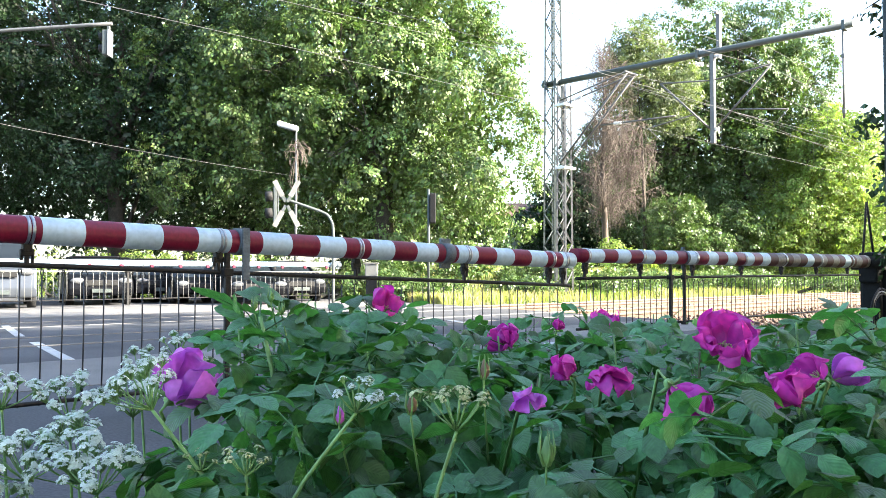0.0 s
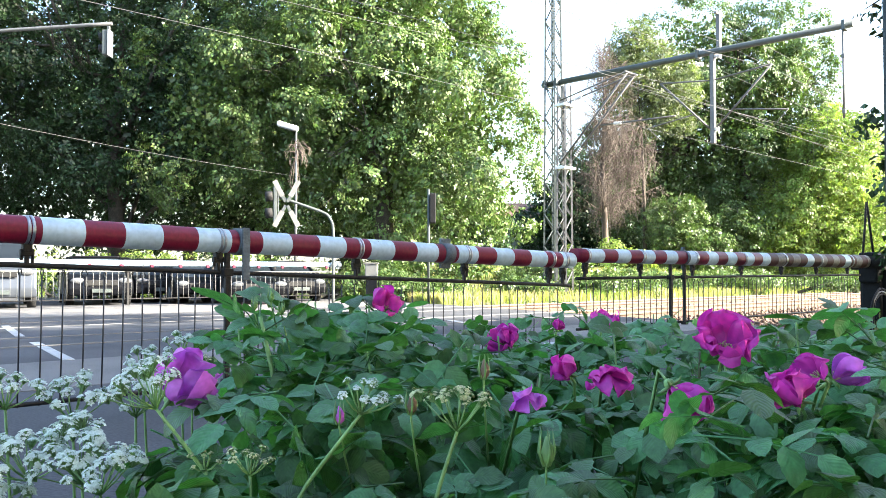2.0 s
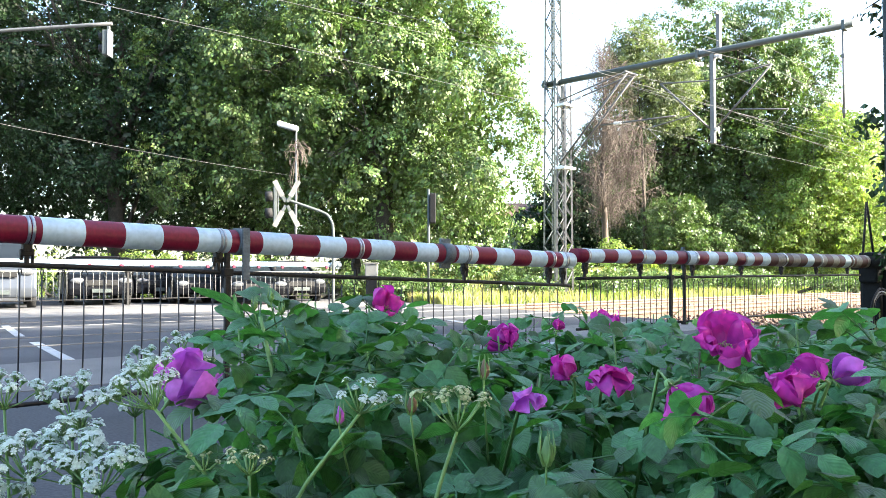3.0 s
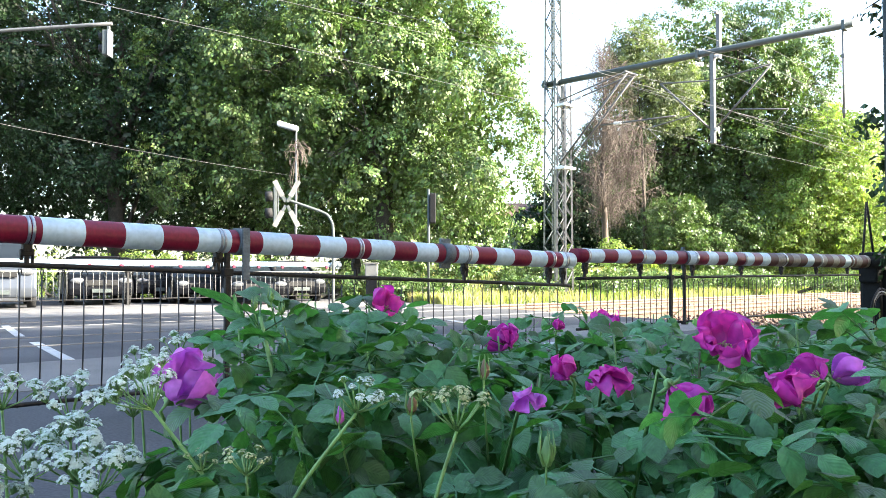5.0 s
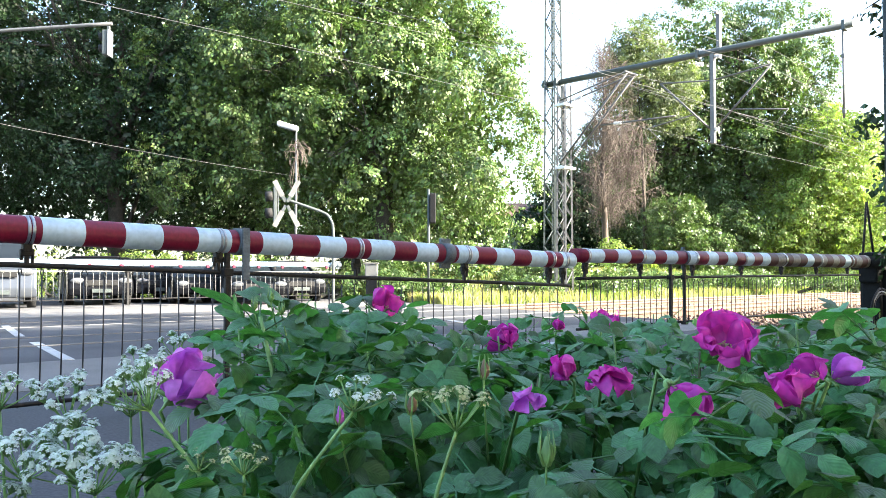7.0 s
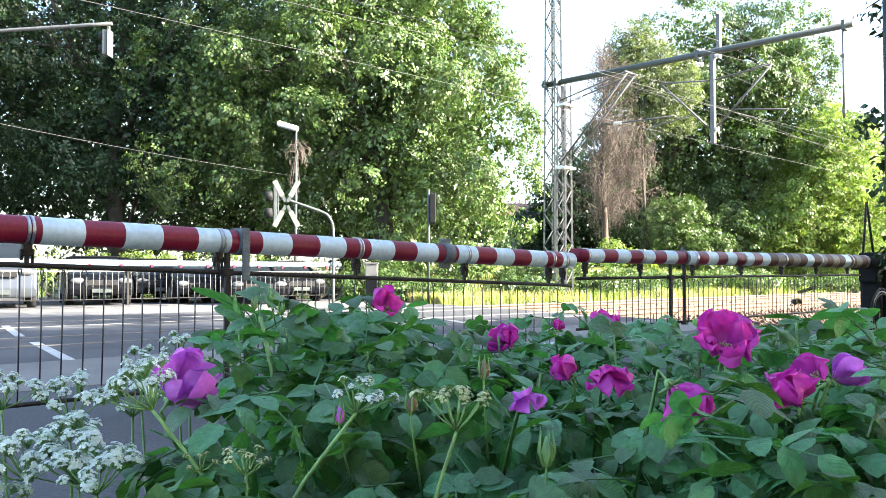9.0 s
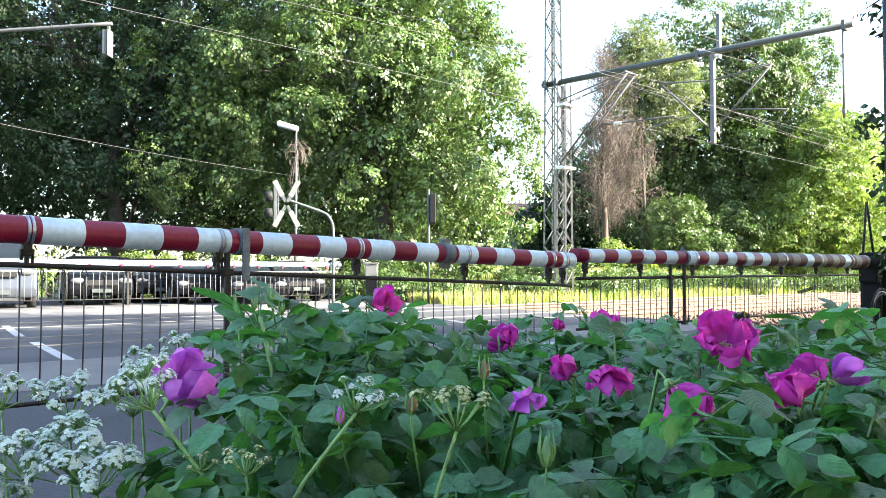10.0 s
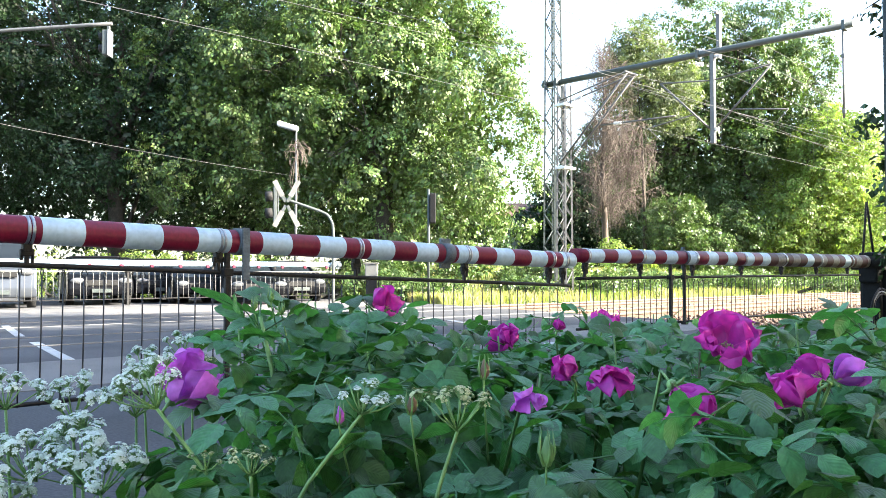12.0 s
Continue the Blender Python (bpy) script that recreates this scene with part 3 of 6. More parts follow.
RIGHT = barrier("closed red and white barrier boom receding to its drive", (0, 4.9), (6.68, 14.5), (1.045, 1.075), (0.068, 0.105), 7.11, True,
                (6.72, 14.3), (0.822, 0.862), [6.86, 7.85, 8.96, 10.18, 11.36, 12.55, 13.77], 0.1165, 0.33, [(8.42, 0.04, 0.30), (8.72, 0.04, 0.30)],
                [(8.75, 0.05)], M_RODS, 0.0045, "level crossing barriers", shade_from=10.9)
FAR = barrier("closed white barrier boom with small red reflectors beyond the tracks", (0, 20.9), (1.0, 16.4), (1.15, 1.18), (0.085, 0.07), 2.0, True,
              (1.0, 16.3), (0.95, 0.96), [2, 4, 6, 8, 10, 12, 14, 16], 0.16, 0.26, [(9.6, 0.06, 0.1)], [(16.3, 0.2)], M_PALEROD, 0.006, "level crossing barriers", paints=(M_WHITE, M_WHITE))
for k in range(19):
    bm = bmesh.new()
    tube(bm, [(1.4 + 0.8 * k, -0.06, 1.10), (1.4 + 0.8 * k, -0.12, 1.10)], 0.045, 8)
    part("reflector", bm, M_RED, FAR, "small red reflector")


def barrier_drive():
    """Machine housing at the root of the boom, with stays and cables."""
    p = tn(14.85, 4.9)
    e = empty("barrier_drive", p, "dark steel barrier drive housing with black cables", "barrier drive", rz=45)
    bm = bmesh.new()
    box(bm, (0.55, 0.42, 1.15), (0.32, 0, 0.575), 0.03)
    box(bm, (0.62, 0.5, 0.05), (0.32, 0, 1.17), 0.015)
    box(bm, (0.3, 0.3, 0.5), (-0.05, 0, 0.98), 0.04)
    box(bm, (0.16, 0.3, 0.9), (0.02, 0, 0.45), 0.03)
    part("housing", bm, M_DRIVE, e)
    bm = bmesh.new()
    box(bm, (0.34, 0.02, 0.7), (0.34, -0.22, 0.6), 0.006)
    part("door", bm, M_DRIVE, e)
    bm = bmesh.new()
    tube(bm, [(-0.12, -0.26, 1.07), (-0.12, 0.26, 1.07)], 0.13, 18)
    part("pivot", bm, M_DARKSTEEL, e)
    for dx in (-0.42, 0.12):
        bm = bmesh.new()
        tube(bm, [(dx, 0, 1.1), (-0.2, 0, 2.05)], 0.02, 6)
        part("stay", bm, M_RUBBER, e)
    for q, r in ((0.0, 0.017), (0.06, 0.012), (0.12, 0.014)):
        bm = bmesh.new()
        pts = [(-1.0 + q, -0.3, 0.02), (-0.95 + q, -0.3, 0.45), (-0.55, -0.3, 0.68 - q), (-0.1 - q, -0.3, 0.55), (0.05 - q, -0.28, 0.1)]
        curve = []
        for i in range(len(pts) - 1):
            for s in range(5):
                curve.append(Vector(pts[i]).lerp(Vector(pts[i + 1]), s / 5))
        for _ in range(3):
            curve = [curve[0]] + [(curve[i - 1] + curve[i] * 2 + curve[i + 1]) / 4 for i in range(1, len(curve) - 1)] + [curve[-1]]
        tube(bm, curve, r, 7)
        part("cable", bm, M_RUBBER if q != 0.06 else M_STEEL, e)


barrier_drive()


# ---------------------------------------------------------------- trees
def on_ground(x, y):
    return (x, y, ground_height((x + y) * math.sqrt(0.5), (y - x) * math.sqrt(0.5)))


# Upper lobes stand out of view, raised to shade the trees on the left.
tree("tree", on_ground(-2.6, 37), 21, 0.38, [((-1.2, -0.5, 6.6), (4.6, 4.2, 5.6)), ((2.2, -0.5, 5.8), (4.3, 4.2, 5.4)), ((0.0, 0, 11), (4.3, 4, 4.6)), ((-2.5, 0, 10.5), (4, 4, 4.5)), ((3.2, -0.2, 7.4), (3.6, 3.4, 4.2)), ((2.6, -1.4, 3.6), (4.4, 3, 3.0)), ((-1.2, 0, 15), (4.6, 4, 4.2)), ((-4.4, 1.6, 6.0), (3.6, 3.0, 4.6)), ((2.2, -0.2, 9.8), (2.6, 3.0, 3.4)), ((-7.2, -0.2, 7.2), (3.4, 3.0, 5.0)), ((-0.8, 0.5, 18.5), (4.4, 4, 4.0))],
     390, 520, 1.3, 0.15, M_LEAF, "tall leafy maple with sunlit yellow-green foliage", 11, limbs=12, crown_base=0.2)
# Lobes from z 17 up are unseen, added to keep the sun off below.
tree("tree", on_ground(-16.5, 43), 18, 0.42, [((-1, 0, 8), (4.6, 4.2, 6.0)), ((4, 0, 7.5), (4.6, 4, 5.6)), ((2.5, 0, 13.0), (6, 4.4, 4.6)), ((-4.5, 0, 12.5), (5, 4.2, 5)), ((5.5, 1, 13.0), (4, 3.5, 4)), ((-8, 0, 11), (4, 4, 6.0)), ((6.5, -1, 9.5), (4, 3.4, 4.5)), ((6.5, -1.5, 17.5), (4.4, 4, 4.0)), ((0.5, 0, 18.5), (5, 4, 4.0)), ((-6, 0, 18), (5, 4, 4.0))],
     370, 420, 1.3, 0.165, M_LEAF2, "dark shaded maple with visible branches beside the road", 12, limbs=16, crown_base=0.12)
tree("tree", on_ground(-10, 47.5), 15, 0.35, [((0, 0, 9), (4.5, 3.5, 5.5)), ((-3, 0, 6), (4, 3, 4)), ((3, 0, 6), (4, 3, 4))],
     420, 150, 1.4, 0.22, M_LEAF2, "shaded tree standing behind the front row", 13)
tree("tree", on_ground(20.0, 56), 18.5, 0.5, [((0, 0, 9), (5.4, 4.6, 7)), ((-3.2, 0, 13.5), (3.9, 3.6, 4.8)), ((2.2, 0, 13.5), (3.6, 3.8, 4.6)), ((4.0, 0, 7), (3.6, 3.6, 4.6)), ((-4.8, 0, 6.4), (3.2, 3, 5)), ((-7.4, 1.5, 8.0), (2.6, 3, 5.6))],
     300, 460, 1.5, 0.18, M_LEAF3, "large rounded broadleaf tree in sunlight", 14, limbs=9)
tree("tree", on_ground(29.5, 60), 12, 0.35, [((0, 0, 6), (4.6, 4, 5)), ((3.5, 0, 4), (3.5, 3, 3.6)), ((-3, -1, 3.6), (3, 3, 3.4))],
     230, 300, 1.3, 0.18, M_LEAFSUN, "bright yellow-green tree beside the line", 15)
# Added tree with sun-toned leaves, standing in for the big tree's lit side.
tree("tree", on_ground(22.3, 51), 11, 0.2, [((0, 0, 4.6), (3, 2.5, 3.8)), ((1.2, 0, 8), (2.3, 2.2, 2.8)), ((-2.0, 0, 3), (1.8, 2, 2.4)), ((3.0, 0, 3.4), (2.2, 2, 3))],
     230, 300, 1.1, 0.15, M_LEAFSUN, "added tree with yellow-green leaves toned as sunlit", 17)
tree("tree", on_ground(13.8, 50), 5.6, 0.1, [((0, 0, 2.6), (1.7, 1.5, 2.2)), ((1.6, 0, 1.7), (1.4, 1.3, 1.5))], 130, 150, 0.75, 0.14, M_LEAF, "small understorey tree catching patches of sun", 18, limbs=5)
tree("tree", on_ground(17.6, 50.5), 5.0, 0.1, [((0, 0, 2.4), (1.9, 1.5, 2.0)), ((-1.5, 0, 1.5), (1.3, 1.3, 1.4))], 130, 150, 0.75, 0.14, M_LEAF, "small understorey tree catching patches of sun", 19, limbs=5)
tree("birch_tree", on_ground(12.0, 50.5), 16, 0.12, [((-0.4, 0, 13.2), (1.7, 1.6, 2.2)), ((1.9, 0, 11.4), (1.2, 1.4, 2.4)), ((-1.6, 0, 12.0), (1.1, 1.3, 1.8)), ((0.6, 0, 10.8), (1.4, 1.3, 1.8))],
     260, 130, 0.75, 0.13, M_BIRCH, "slender birch with pale drooping foliage", 16, droop=1.0, hang=0.8)


def dead_tree(at):
    """A bare dying tree: pale trunk, rising grey limbs and a veil of hanging brown twigs on its sunny side."""
    rng = np.random.default_rng(21)
    e = empty("dead_tree", at, "dying tree with bare grey-brown hanging twigs", "tree")
    H = 12.9
    bm = bmesh.new()
    spine = [Vector((0.10 * math.sin(i * 1.3), 0.1 * math.cos(i), H * i / 8)) for i in range(9)]
    spine[0].z = -0.2
    tube(bm, spine, [0.24, 0.19, 0.16, 0.14, 0.11, 0.085, 0.06, 0.04, 0.012], 9)
    part("trunk", bm, M_DEADBARK, e)
    limbs, twigs = [], []
    for i in range(120):
        f = rng.uniform(0.2, 0.97)
        an = rng.uniform(0, 2 * math.pi)
        d = np.array((math.cos(an), math.sin(an), 0))
        sunny = d[0] > -0.15
        j = min(7, int(f * 8))
        s = np.array(spine[j].lerp(spine[j + 1], f * 8 - j))
        shape = math.sin(min(1.0, max(0.0, (1.02 - f) * 1.35)) * 1.57)
        reach = (0.6 + (3.1 if sunny else 2.0) * shape) * rng.uniform(0.4, 1.0)
        rise = rng.uniform(0.7, 2.2) * (1.1 - 0.5 * f)
        pts = [s, s + d * reach * 0.55 + (0, 0, rise * 0.55), s + d * reach + (0, 0, rise)]
        limbs.append((pts, [0.036 * (1.15 - f), 0.02, 0.008]))
        dense = (46 if 0.16 < f < 0.66 else 14) if sunny else 12
        for k in range(dense):
            t = rng.uniform(0.2, 1.0)
            q = pts[0] * (1 - t) ** 2 + 2 * pts[1] * t * (1 - t) + pts[2] * t * t
            drop = rng.uniform(0.3, 1.5)
            o = rng.normal(0, 0.30, 3) * (1, 1, 0.5)
            w = rng.normal(0, 0.13, 3)
            end = max(q[2] - drop, 1.7)
            drop = q[2] - end
            twigs.append(([q, q + o * 0.7 + (0, 0, -drop * 0.2), q + o + w + (0, 0, -drop * 0.6), q + o * 1.3 - w + (0, 0, -drop)], [0.011, 0.010, 0.008, 0.004]))
    for path in limbs:
        v, f = tube_arrays([path], 5)
        array_mesh("limb", v, f, M_DEADBARK, e, smooth=True)
    v, f = tube_arrays(twigs, 3)
    tagged(array_mesh("twig_veil", v, f, M_DEADBARK, e), kind="stuff")
    return e


dead_tree(on_ground(9.25, 48.8))

# two trees out of view on the left, added to block skylight there
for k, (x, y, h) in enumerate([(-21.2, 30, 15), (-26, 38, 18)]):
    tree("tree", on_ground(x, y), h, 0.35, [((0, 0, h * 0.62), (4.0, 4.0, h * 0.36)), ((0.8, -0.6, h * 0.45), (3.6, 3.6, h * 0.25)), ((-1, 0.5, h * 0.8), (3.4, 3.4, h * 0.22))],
         170, 240, 1.2, 0.2, M_LEAF2, "dark tree added out of view to block skylight", 70 + k, limbs=8)
# background woods that close the view
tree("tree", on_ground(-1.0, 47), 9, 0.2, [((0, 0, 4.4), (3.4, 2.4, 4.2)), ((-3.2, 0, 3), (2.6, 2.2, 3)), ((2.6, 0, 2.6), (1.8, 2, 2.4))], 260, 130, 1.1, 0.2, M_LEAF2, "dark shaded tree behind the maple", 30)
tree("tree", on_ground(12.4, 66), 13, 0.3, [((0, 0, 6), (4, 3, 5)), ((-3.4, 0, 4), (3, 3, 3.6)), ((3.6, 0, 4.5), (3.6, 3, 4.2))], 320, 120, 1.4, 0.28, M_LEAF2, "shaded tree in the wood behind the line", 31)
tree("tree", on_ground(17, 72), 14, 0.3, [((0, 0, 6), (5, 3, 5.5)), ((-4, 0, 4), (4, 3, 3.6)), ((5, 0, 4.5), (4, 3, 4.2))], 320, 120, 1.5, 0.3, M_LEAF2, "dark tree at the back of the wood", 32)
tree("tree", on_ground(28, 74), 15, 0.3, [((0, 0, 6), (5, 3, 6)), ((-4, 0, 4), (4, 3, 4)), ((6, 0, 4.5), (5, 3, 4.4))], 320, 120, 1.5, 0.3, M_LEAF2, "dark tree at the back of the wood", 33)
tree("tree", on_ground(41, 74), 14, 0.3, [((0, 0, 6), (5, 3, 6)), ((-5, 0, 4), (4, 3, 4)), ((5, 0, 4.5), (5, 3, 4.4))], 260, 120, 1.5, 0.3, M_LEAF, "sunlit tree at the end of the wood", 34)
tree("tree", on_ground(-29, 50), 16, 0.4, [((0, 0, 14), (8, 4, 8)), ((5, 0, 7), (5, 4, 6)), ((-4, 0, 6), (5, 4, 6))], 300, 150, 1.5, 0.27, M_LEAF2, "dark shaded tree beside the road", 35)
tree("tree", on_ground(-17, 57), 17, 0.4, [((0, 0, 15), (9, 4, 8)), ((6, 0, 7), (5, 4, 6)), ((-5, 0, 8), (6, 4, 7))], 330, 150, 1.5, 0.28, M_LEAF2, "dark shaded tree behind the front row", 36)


def shrub(at, lobes, clumps, per, cr, leaf, mat, label, seed):
    rng = np.random.default_rng(seed)
    e = empty("shrub", at, label, "shrub")
    v, f = crown_arrays(lobes, clumps, per, cr, leaf, rng, 0.2, 0.3)
    array_mesh("foliage", v, f, mat, e)
    bm = bmesh.new()
    for k in range(7):
        c, r = lobes[k % len(lobes)]
        tube(bm, [(0.15 * math.sin(k), 0.15 * math.cos(k), -0.1), (c[0] * 0.6 + 0.3 * math.sin(k * 2), c[1] * 0.6, c[2] * 0.7), (c[0] + r[0] * 0.5 * math.sin(k * 3), c[1], c[2] + r[2] * 0.4)], [0.04, 0.03, 0.012], 5)
    part("stem", bm, M_BARK, e)


shrub(on_ground(5.2, 33), [((-1.2, 0, 0.7), (1.5, 0.9, 0.75)), ((1.0, 0, 0.6), (1.6, 0.9, 0.65))], 130, 46, 0.3, 0.10, M_LEAF, "low green shrub on the grassy bank", 41)
shrub(on_ground(-4.5, 31.5), [((-1.2, 0, 0.8), (1.6, 1, 0.9)), ((1.6, 0, 0.7), (1.7, 1, 0.8))], 130, 46, 0.32, 0.11, M_LEAF, "leafy hedge shrub behind the far barrier", 42)
shrub(on_ground(-1.0, 33), [((-0.5, 0, 0.6), (1.8, 1, 0.7)), ((1.9, 0, 0.5), (1.4, 1, 0.6))], 110, 46, 0.3, 0.11, M_LEAF, "leafy hedge shrub behind the far barrier", 43)
# These two stand in tree shade; the hedge's sunlight is in the leaf colour.
shrub(on_ground(-9.5, 33), [((-1.5, 0, 0.9), (1.9, 1, 1.1)), ((1.6, 0, 0.8), (1.9, 1, 1.0))], 140, 46, 0.34, 0.10, M_LEAFSUN, "hedge shrub beside the road, leaves paled as if sunlit", 44)
shrub(on_ground(-15, 33), [((-1.5, 0, 0.9), (2.2, 1, 1.1)), ((2, 0, 0.8), (2.2, 1, 1.0))], 140, 46, 0.34, 0.10, M_LEAFSUN, "hedge shrub beside the road, leaves paled as if sunlit", 45)
shrub(on_ground(12, 41), [((-2, 0, 0.5), (2.2, 1, 0.6)), ((2.4, 0, 0.4), (2.4, 1, 0.5))], 130, 46, 0.3, 0.12, M_LEAF, "low scrub on the grassy bank", 46)
shrub(on_ground(18, 44), [((-2, 0, 0.5), (2.4, 1, 0.6)), ((2.4, 0, 0.5), (2.4, 1, 0.6))], 130, 46, 0.3, 0.12, M_LEAF, "low scrub on the grassy bank", 47)
shrub(on_ground(25, 50), [((-2, 0, 0.6), (2.6, 1, 0.8)), ((3, 0, 0.5), (2.6, 1, 0.7))], 130, 46, 0.35, 0.14, M_LEAF, "low scrub on the grassy bank", 48)

shrub(on_ground(9.9, 47.3), [((-0.6, 0, 0.9), (0.9, 0.7, 1.0)), ((1.0, 0, 0.8), (0.9, 0.7, 0.9)), ((-2.6, 0.4, 0.7), (0.6, 0.5, 0.9))], 60, 80, 0.4, 0.13, M_LEAFSUN, "sunlit yellow-green saplings under the dying tree", 49)

# unseen row of near-side trees, added to shade the crossing's approach
for k, (u, v, h) in enumerate([(3.5, -6.5, 11.5), (9, -5.5, 12), (15, -5, 11.5), (20.5, -4.6, 9), (-4, -8, 13)]):
    p = tn(u, v)
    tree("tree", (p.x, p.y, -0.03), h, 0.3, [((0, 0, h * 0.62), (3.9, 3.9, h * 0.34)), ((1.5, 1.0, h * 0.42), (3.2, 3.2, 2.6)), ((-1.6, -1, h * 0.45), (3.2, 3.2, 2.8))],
         560, 56, 1.1, 0.34, M_LEAF2, "unseen roadside tree added to shade the barrier", 50 + k, limbs=6)


def edge_tree():
    """The tree whose twigs hang into view beside the drive."""
    rng = np.random.default_rng(61)
    e = empty("tree", (6.35, 11.2, -0.03), "shaded lime tree with a few hanging leafy twigs", "tree")
    bm = bmesh.new()
    tube(bm, [(0, 0, -0.1), (0.02, 0, 1.4), (0.05, 0.02, 3.0), (0.3, 0, 5.2), (0.2, 0.6, 7.4)], [0.17, 0.13, 0.12, 0.09, 0.03], 12)
    part("trunk", bm, M_BARK, e)
    bm = bmesh.new()
    tube(bm, [(0.05, 0, 2.6), (-0.3, -0.1, 3.1), (-0.75, -0.2, 2.8)], [0.04, 0.025, 0.006], 6)
    tube(bm, [(0.2, 0, 4.0), (-0.3, -0.1, 4.7), (-0.85, -0.2, 4.35)], [0.05, 0.03, 0.006], 6)
    part("limb", bm, M_BARK, e)
    # First two lobes are out of view, added to darken the boom's end.
    lobes = [((-1.4, 0.6, 8.6), (3.0, 3.0, 1.9)), ((1.5, 2.5, 8.2), (2.6, 2.6, 2.0)), ((-0.60, -0.1, 2.95), (0.18, 0.3, 0.26)), ((-0.44, 0, 2.3), (0.16, 0.3, 0.5)), ((-0.62, -0.1, 4.42), (0.22, 0.3, 0.22)), ((-0.36, 0, 1.4), (0.16, 0.3, 0.5)), ((1.6, 0, 5.6), (1.6, 1.6, 1.7)), ((1.2, 0, 3.6), (0.9, 1.2, 1.2))]
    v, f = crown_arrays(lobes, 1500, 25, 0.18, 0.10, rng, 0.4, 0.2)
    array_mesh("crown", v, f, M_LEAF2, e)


edge_tree()


# ---------------------------------------------------------------- overhead line
def lattice(bm, h, w0, w1, step):
    """Four corner angles with zigzag bracing on each face."""
    def w(z):
        return (w0 + (w1 - w0) * z / h) / 2
    for sx in (-1, 1):
        for sy in (-1, 1):
            tube(bm, [(sx * w(0), sy * w(0), 0), (sx * w(h), sy * w(h), h)], 0.045, 4, smooth=False)
    n = int(h / step)
    for k in range(n):
        z0, z1 = k * step, (k + 1) * step
        s = 1 if k % 2 else -1
        for a in (-1, 1):
            tube(bm, [(-s * w(z0), a * w(z0), z0), (s * w(z1), a * w(z1), z1)], 0.027, 4, smooth=False)
            tube(bm, [(a * w(z0), s * w(z0), z0), (a * w(z1), -s * w(z1), z1)], 0.027, 4, smooth=False)
    return bm


def insulator(bm, a, b, r=0.07, sheds=5):
    a, b = Vector(a), Vector(b)
    tube(bm, [a, b], r * 0.4, 8)
    for k in range(sheds):
        c = a.lerp(b, (k + 0.5) / sheds)
        d = (b - a).normalized() * 0.02
        tube(bm, [c - d, c + d], [r, r * 0.7], 10)
    return bm


def overhead():
    p1, p2 = on_ground(4.25, 32.6), on_ground(4.52, 31.6)
    e = empty("catenary_mast", p1, "tall grey steel lattice mast of the overhead line", "catenary mast", rz=45)
    part("lattice", lattice(bmesh.new(), 15 - p1[2], 0.55, 0.36, 0.62), M_MAST, e)
    bm = bmesh.new()
    box(bm, (0.8, 0.8, 0.5), (0, 0, -0.05), 0.03)
    part("footing", bm, M_SLEEPER, e)
    # cross beam out over both tracks
    u1, v1 = (4.25 + 32.6) * math.sqrt(0.5), (32.6 - 4.25) * math.sqrt(0.5)
    L = v1 - 9.0
    zb = 8.25 - p1[2]
    bm = bmesh.new()
    tube(bm, [(0, 0.5, zb), (0, -L, zb)], [0.11, 0.10], 14)
    box(bm, (0.5, 0.12, 0.26), (0, 0.28, zb), 0.01)
    box(bm, (0.5, 0.12, 0.26), (0, -0.28, zb), 0.01)
    box(bm, (0.3, 0.1, 0.3), (0, -L + 0.25, zb), 0.01)
    box(bm, (0.26, 0.1, 0.3), (0, -L * 0.55, zb), 0.01)
    part("cross_beam", bm, M_MAST, e, "grey tubular cross beam")
    yp = -(v1 - 13.45)
    bm = bmesh.new()
    box(bm, (0.15, 0.15, 3.0), (0, yp, zb - 1.55), 0.015)
    part("drop_post", bm, M_MASTPALE, e)
    bm = bmesh.new()
    box(bm, (0.14, 0.14, 1.35), (0.25, yp - 0.1, zb + 0.72), 0.015)
    box(bm, (0.5, 0.1, 0.08), (0.25, yp - 0.1, zb + 1.3), 0.01)
    part("top_post", bm, M_MASTPALE, e)
    bm = bmesh.new()
    tube(bm, [(0, -L + 0.3, zb), (0, -L + 0.3, zb - 2.75)], 0.035, 8)
    for q in (0.9, 2.55):
        box(bm, (0.1, 0.1, 0.12), (0, -L + 0.3, zb - q), 0.01)
    part("drop_rod", bm, M_MASTPALE, e)
    for y, z in ((yp + 0.3, zb + 0.1), (yp - 0.3, zb - 0.2), (yp + 0.35, zb - 0.35), (yp - 0.2, zb - 2.6)):
        bm = bmesh.new()
        insulator(bm, (0, y, z), (0, y + 0.28, z + 0.04))
        part("insulator", bm, M_CERAMIC, e, "white glazed insulator")
    # registration arms from the drop post to each wire
    for v, s in ((11.45, -1), (15.4, 1)):
        yv = -(v1 - v)
        bm = bmesh.new()
        tube(bm, [(0, yp, zb - 2.65), (0, yv, zb - 0.75)], 0.035, 7)
        tube(bm, [(0, yp, zb - 0.95), (0, yv, zb - 0.75)], 0.028, 7)
        tube(bm, [(0, yp + s * 0.7, zb - 2.0), (0, yv + s * 0.5, zb - 2.25)], 0.022, 7)
        tube(bm, [(0, yv + s * 0.5, zb - 2.25), (0, yv, zb - 2.72)], 0.015, 6)
        part("registration_arm", bm, M_MASTPALE, e)
    # second, shorter mast with its own brackets
    e2 = empty("catenary_mast", p2, "pale galvanised lattice mast carrying cantilever arms", "catenary mast", rz=45)
    h2 = 7.95 - p2[2]
    part("lattice", lattice(bmesh.new(), h2, 0.42, 0.34, 0.5), M_MASTPALE, e2)
    for z in (7.2, 4.85):
        bm = bmesh.new()
        box(bm, (0.7, 0.46, 0.1), (0.08, 0, z - p2[2]), 0.01)
        part("bracket_plate", bm, M_SIGNWHITE, e2)
